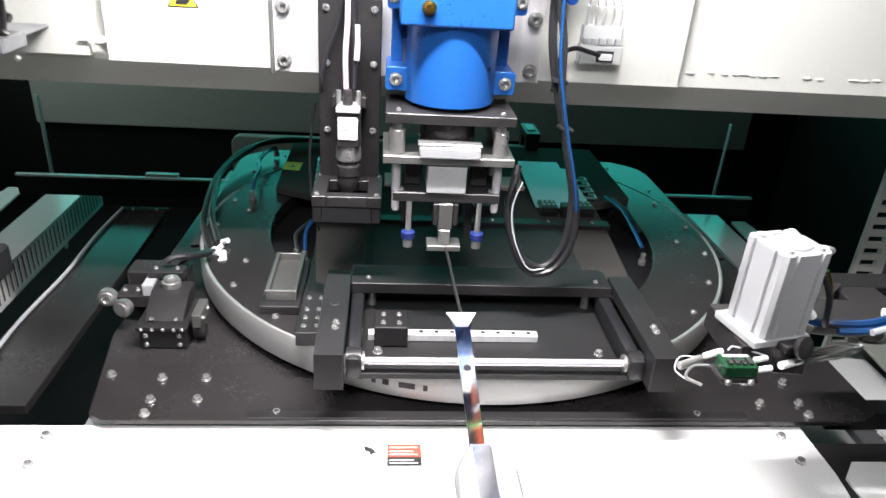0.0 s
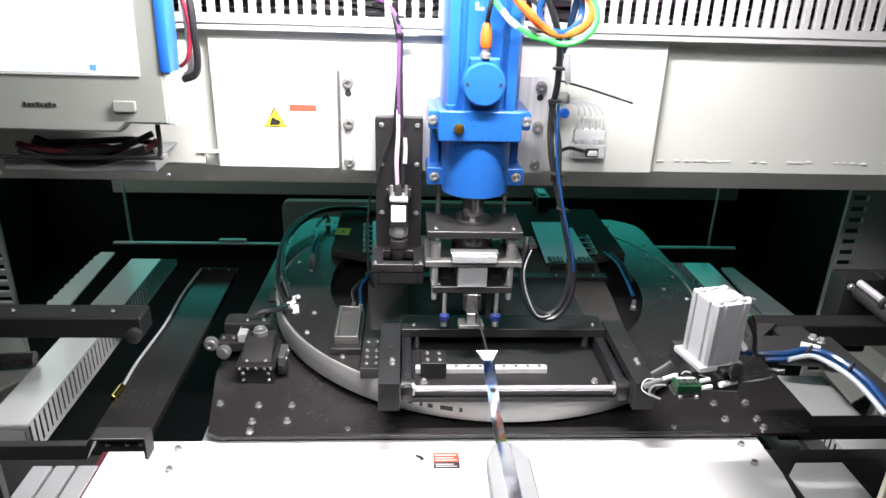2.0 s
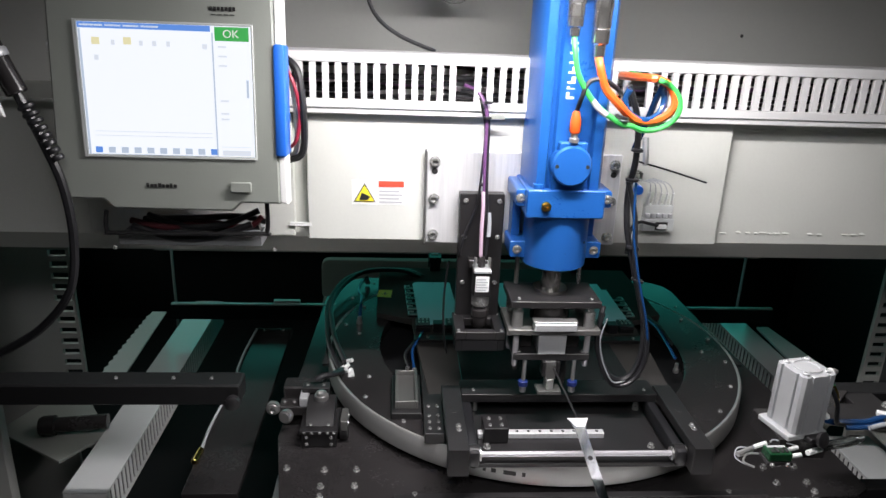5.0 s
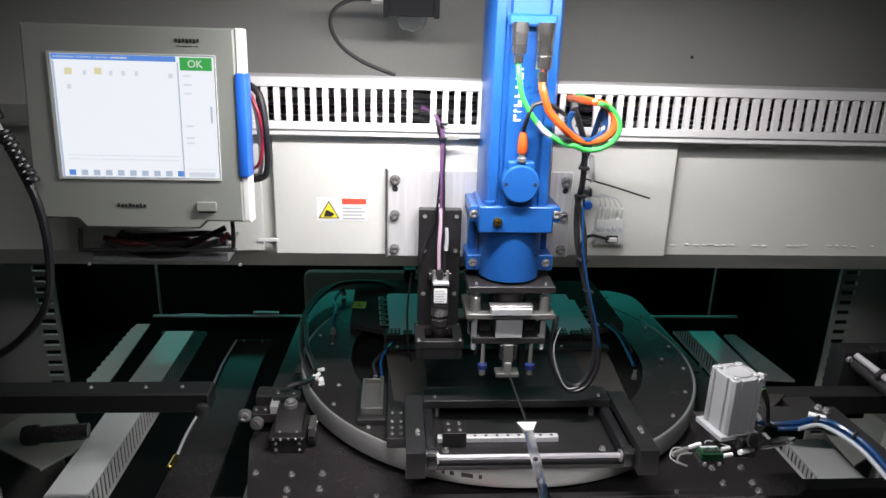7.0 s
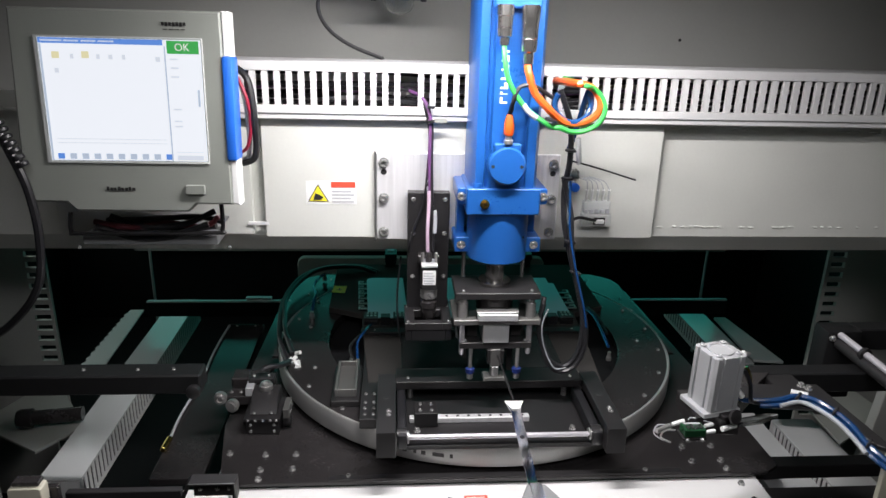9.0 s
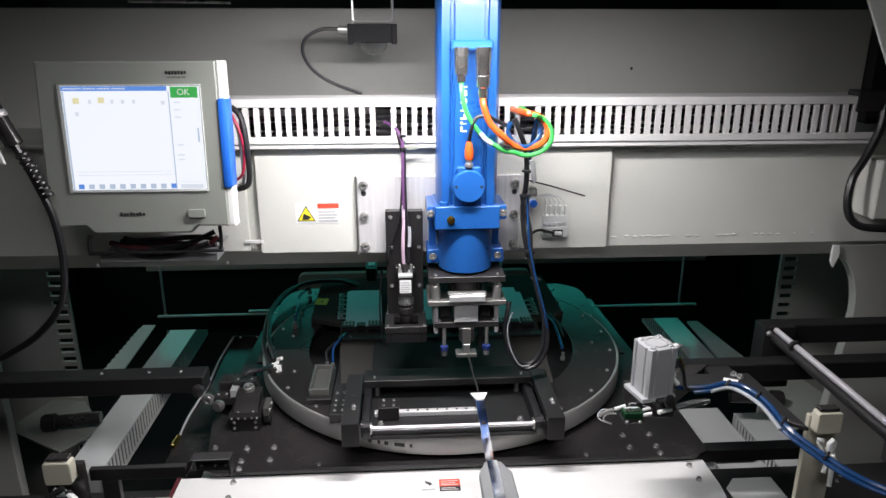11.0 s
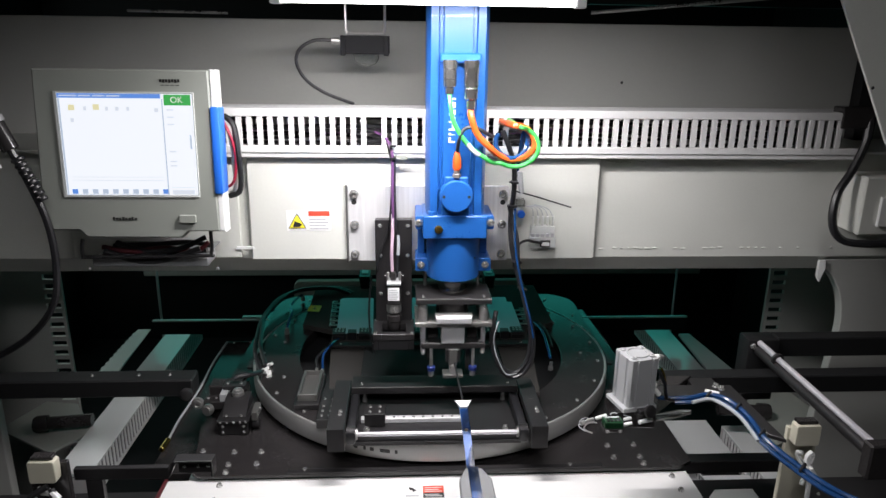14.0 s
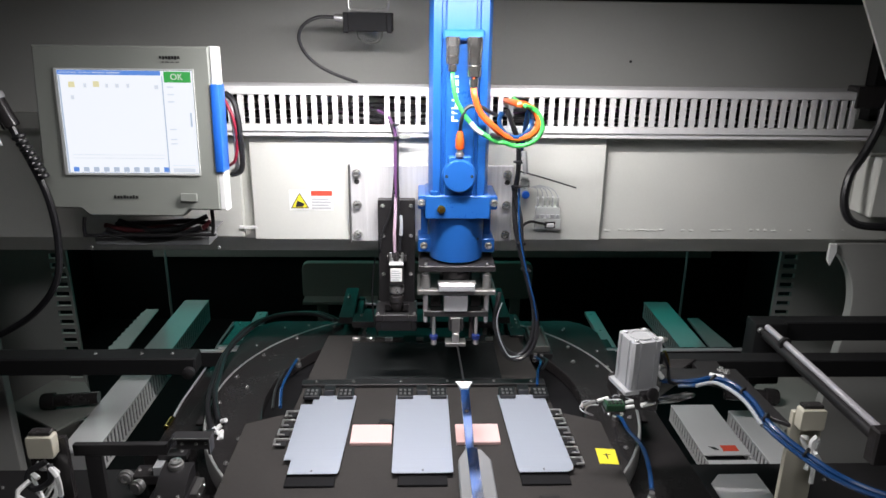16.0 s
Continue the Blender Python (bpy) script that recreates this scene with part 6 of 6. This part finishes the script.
    prism(b, [(-0.446, 0.040), (-0.436, 0.066), (-0.430, 0.0715), (-0.361, 0.0705), (-0.361, 0.036), (-0.366, 0.036), (-0.366, 0.0655), (-0.428, 0.0665), (-0.440, 0.040)], 0.588, 0.612, "y", 0.0006)
    part("bent_plate", b, BLACK2, h)
    b = bm_new()
    box(b, -0.430, -0.361, 0.5868, 0.5878, 0.0695, 0.0712)
    box(b, -0.3625, -0.361, 0.5868, 0.5878, 0.036, 0.0693)
    part("bright_edge", b, STEEL, h)
    b = bm_new()
    box(b, -0.428, -0.367, 0.603, 0.612, 0.037, 0.0652)
    part("web", b, BLACK2, h)
    screws(h, [(x, 0.6028, 0.050) for x in (-0.418, -0.392, -0.374)], TINY, (90, 0, 0))
    b = bm_new()
    box(b, -0.60, -0.57, 0.60, 0.612, -0.761, 0.0255)
    part("foot", b, BLACK2, h)
    g = thing("slat_rack", "rack of three grey steel slats beside the cover", "rack")
    COVER.append(g)
    for i in range(3):
        b = bm_new()
        x = -0.565 + i * 0.033
        box(b, x, x + 0.028, 0.50, 0.592, -0.0172, -0.010, 0.001)
        part("slat", b, ALU2, g)
    b = bm_new()
    box(b, -0.60, -0.47, 0.575, 0.590, -0.034, -0.0175, 0.001)
    box(b, -0.60, -0.57, 0.575, 0.590, -0.060, -0.0345, 0.001)
    part("support", b, BLACK2, g)
    # switch box
    k = thing("limit_switch", "beige switch box with white wires and bracket", "switch", at=(-0.0013, -0.070, 0.085))
    k.scale = (0.87, 0.87, 0.87)
    b = bm_new()
    prism(b, rounded(-0.590, -0.549, 0.176, 0.214, 0.004), 0.415, 0.435, "y", 0.001)
    part("box", b, BEIGE, k)
    b = bm_new()
    box(b, -0.586, -0.553, 0.42, 0.436, 0.2142, 0.220, 0.001)
    part("lid", b, BLACK, k)
    rnd = random.Random(4)
    for i in range(6):
        b = bm_new()
        p = Vector((-0.575 + rnd.uniform(-0.015, 0.03), 0.41 + rnd.uniform(-0.02, 0.01), 0.160 + rnd.uniform(-0.02, 0.012)))
        sweep(b, [p, p + Vector((rnd.uniform(-0.02, 0.03), rnd.uniform(-0.02, 0.01), rnd.uniform(-0.03, 0.005))), p + Vector((rnd.uniform(-0.02, 0.04), -0.01, -0.05))], 0.004, 6, 3)
        part("wire", b, OFFWHITE, k)
    b = bm_new()
    sweep(b, [(-0.56, 0.41, 0.175), (-0.585, 0.40, 0.16), (-0.575, 0.39, 0.14), (-0.55, 0.395, 0.15), (-0.555, 0.41, 0.17)], 0.005, 8)
    part("cable", b, RUBBER, k)
    b = bm_new()
    box(b, -0.60, -0.54, 0.436, 0.446, -0.557, 0.20, 0.001)
    part("stand", b, BLACK, k)


left_side()


def right_side():
    k = thing("duct_sticker", "small red sticker with dark emblem on the duct lid", "sticker")
    b = bm_new()
    box(b, 0.752, 0.790, 0.872, 0.896, -0.1598, -0.1594)
    part("sheet", b, RED, k)
    b = bm_new()
    prism(b, [(0.722, 0.893), (0.737, 0.888), (0.744, 0.876), (0.732, 0.879)], -0.1598, -0.1594, "z")
    part("emblem", b, INK, k)
    slotted_duct("floor_duct", 0.697, 0.812, 0.66, 1.085, -0.16, 0.05, [(0.66, 0.838), (0.858, 1.085)], "white cable duct with slotted flank, on the pan", 0.016)
    slotted_duct("floor_duct", 0.842, 0.947, 0.79, 1.055, -0.16, 0.05, [(0.79, 1.055)], "white cable duct with slotted flank, on the pan", 0.016)
    slotted_duct("floor_duct", 0.797, 0.878, 1.23, 1.66, -0.10, 0.06, [(1.23, 1.66)], "white cable duct with slotted flank, on the pan")
    b = bm_new()
    prism(b, [(0.885, 1.25), (0.965, 1.24), (0.935, 1.525), (0.90, 1.525)], -0.108, -0.1, "z", 0.0006)
    solid("cover_strip", b, PALEFRAME, "grey sheet cover strip beside the duct", "cover strip")
    g = thing("guide_arm", "black arm with chromed slanting guide rod", "machine arm")
    b = bm_new()
    box(b, 0.703, 0.77, 0.73, 0.775, 0.10, 0.238, 0.004, 2)
    part("head", b, DARK, g)
    b = bm_new()
    box(b, 0.7705, 1.40, 0.74, 0.775, 0.195, 0.237, 0.002)
    box(b, 0.50, 1.40, 0.645, 0.68, 0.163, 0.200, 0.002)
    part("beam", b, DARK, g)
    b = bm_new()
    rod(b, (0.725, 0.728, 0.233), (0.748, 0.392, 0.209), 0.0062, 14)
    part("rod", b, CHROME, g, "chromed rod")
    b = bm_new()
    rod(b, (0.7245, 0.726, 0.217), (0.7475, 0.39, 0.193), 0.011, 14)
    part("rail", b, BLACK2, g)
    b = bm_new()
    lathe(b, (0.7275, 0.665, 0.2285), (0.07, -1, -0.07), [(0.012, 0), (0.012, 0.006)], 16)
    part("stop_collar", b, BLACK2, g)
    b = bm_new()
    box(b, 0.725, 0.775, 0.365, 0.389, 0.16, 0.222, 0.003)
    box(b, 0.7755, 1.40, 0.37, 0.389, 0.16, 0.20, 0.003)
    part("end_block", b, BLACK, g)
    screws(g, [(0.712, 0.729, 0.226), (0.708, 0.729, 0.15)], SCREW, (90, 0, 0))
    c = thing("machine_post", "cream welded post with curved edge below the beam, shade in its colour", "machine frame")
    b = bm_new()
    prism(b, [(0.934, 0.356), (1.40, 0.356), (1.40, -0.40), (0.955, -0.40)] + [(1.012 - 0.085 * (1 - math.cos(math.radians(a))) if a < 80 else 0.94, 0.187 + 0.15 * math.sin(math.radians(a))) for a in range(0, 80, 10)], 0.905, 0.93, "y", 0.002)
    # cream like the beam, its dimness put into the darker colour
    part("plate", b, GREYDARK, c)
    b = bm_new()
    prism(b, [(0.930, 0.3555), (0.945, 0.3555), (0.948, 0.335), (0.938, 0.305), (0.930, 0.318)], 0.897, 0.9048, "y", 0.001)
    part("rib", b, OFFWHITE, c)
    l = thing("machine_post", "cream post of the machine frame, below the beam, shade in its colour", "machine frame")
    b = bm_new()
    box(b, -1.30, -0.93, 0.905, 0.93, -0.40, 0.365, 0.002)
    # same darkened colour in place of the cream, for the dim side
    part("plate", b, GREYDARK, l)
    d = thing("tilted_guard", "cream sheet-metal guard flap hanging at the side", "guard")
    b = bm_new()
    prism(b, [(0.690, 0.905), (0.75, 1.1995), (1.42, 1.1995), (1.42, 0.20), (1.10, 0.20), (0.815, 0.668)], 0.60, 0.606, "y", 0.001)
    part("sheet", b, GREY, d)
    b = bm_new()
    lathe(b, (0.775, 0.5995, 0.755), (0, -1, 0), [(0.003, 0), (0.0028, 0.0005)], 8)
    part("hole", b, INK, d)
    k = thing("side_cable", "black cable looping down to a cream box", "cable")
    b = bm_new()
    sweep(b, [(0.965, 0.87, 0.69), (0.96, 0.86, 0.63), (0.935, 0.85, 0.57), (0.905, 0.84, 0.52), (0.90, 0.83, 0.46), (0.925, 0.825, 0.425), (0.98, 0.82, 0.418), (1.05, 0.82, 0.42)], 0.0085)
    part("cable", b, RUBBER, k)
    b = bm_new()
    box(b, 0.955, 1.06, 0.826, 0.899, 0.435, 0.56, 0.003)
    part("box", b, GREY, k)
    b = bm_new()
    box(b, 0.99, 1.06, 0.818, 0.8255, 0.455, 0.52, 0.002)
    part("cover", b, OFFWHITE, k)
    b = bm_new()
    box(b, 0.90, 0.97, 0.86, 0.8985, 0.655, 0.70, 0.003)
    part("clamp", b, BLACK, k)
    e = thing("limit_switch", "beige switch box with white wires and stand", "switch")
    b = bm_new()
    prism(b, rounded(0.648, 0.690, 0.176, 0.214, 0.004), 0.44, 0.46, "y", 0.001)
    part("box", b, BEIGE, e)
    b = bm_new()
    box(b, 0.652, 0.686, 0.445, 0.461, 0.2142, 0.220, 0.001)
    part("lid", b, BLACK, e)
    rnd = random.Random(8)
    for i in range(6):
        b = bm_new()
        q = Vector((0.675 + rnd.uniform(-0.01, 0.02), 0.435 + rnd.uniform(-0.02, 0.01), 0.165 + rnd.uniform(-0.02, 0.012)))
        sweep(b, [q, q + Vector((rnd.uniform(-0.01, 0.02), rnd.uniform(-0.02, 0.01), rnd.uniform(-0.03, 0.01))), q + Vector((rnd.uniform(-0.02, 0.03), -0.01, -0.05))], 0.004, 6, 3)
        part("wire", b, OFFWHITE, e)
    b = bm_new()
    box(b, 0.645, 0.70, 0.4605, 0.47, -0.40, 0.20, 0.001)
    part("stand", b, BEIGE, e)
    f = thing("white_side_plate", "white sheet plate low beside the front cover", "plate")
    b = bm_new()
    prism(b, [(0.575, 0.560), (0.600, 0.588), (0.676, 0.588), (0.676, 0.45), (0.575, 0.45)], -0.0172, -0.0145, "z", 0.0005)
    part("plate", b, WHITE, f)


right_side()


# ---- what moves ----
def motions():
    shift = [(0.0, 0.0, 0.0), (3.5, 0.0, 0.0), (3.6, -0.003, 0.0), (3.8, -0.030, 0.0), (3.9, -0.033, 0.0), (7.0, -0.033, 0.0), (7.1, -0.037, 0.0), (7.3, -0.061, 0.0), (7.4, -0.065, 0.0), (10.3, -0.065, 0.0),
             (10.4, -0.069, 0.0), (10.6, -0.094, 0.0), (10.7, -0.098, 0.0), (14.5, -0.098, 0.0), (14.6, -0.098, -0.004), (14.7, -0.098, -0.018), (14.8, -0.092, -0.075), (14.9, -0.080, -0.150),
             (15.0, -0.072, -0.212), (15.1, -0.078, -0.262), (15.2, -0.095, -0.300), (15.3, -0.118, -0.325), (15.4, -0.128, -0.334), (15.5, -0.130, -0.338), (16.0, -0.130, -0.338)]
    turn = {14.6: 4, 14.7: 16, 14.8: 31, 14.9: 46, 15.0: 60, 15.1: 86, 15.2: 113, 15.3: 142, 15.4: 171, 15.5: 179.5, 16.0: 180}
    walk(TABLE, [(t, pose(CX + x, CY + y, 0)) for t, x, y in shift])
    for ob in COVER:
        at = ob.location.copy()
        walk(ob, [(t, pose(at.x, at.y + y, at.z)) for t, x, y in shift])
    walk(CARRIAGE, [(t, pose(CX + x, CY, 0)) for t, x, y in shift])
    spin = [(t, pose(CX + x, CY + y, 0, 0, 0, turn.get(t, 0))) for t, x, y in shift]
    walk(TURN_TABLE, spin)
    for ob, m in BLANKS:
        walk(ob, [(t, s @ m) for t, s in spin])
    stroke = [(0.0, 0), (1.2, 0), (1.3, -0.015), (1.4, -0.042), (1.5, -0.047), (3.1, -0.05), (3.2, -0.045), (3.4, -0.004), (3.5, 0), (4.6, 0), (4.9, -0.047), (6.6, -0.05), (6.75, -0.03), (6.9, 0), (8.4, 0), (8.6, -0.04), (8.75, -0.047),
              (9.9, -0.05), (10.2, 0), (12.15, 0), (12.4, -0.042), (12.55, -0.047), (13.8, -0.05), (13.95, -0.042), (14.15, -0.004), (14.25, 0), (16.0, 0)]
    walk(TOOL, [(t, pose(AX, 0.808, z)) for t, z in stroke])


motions()
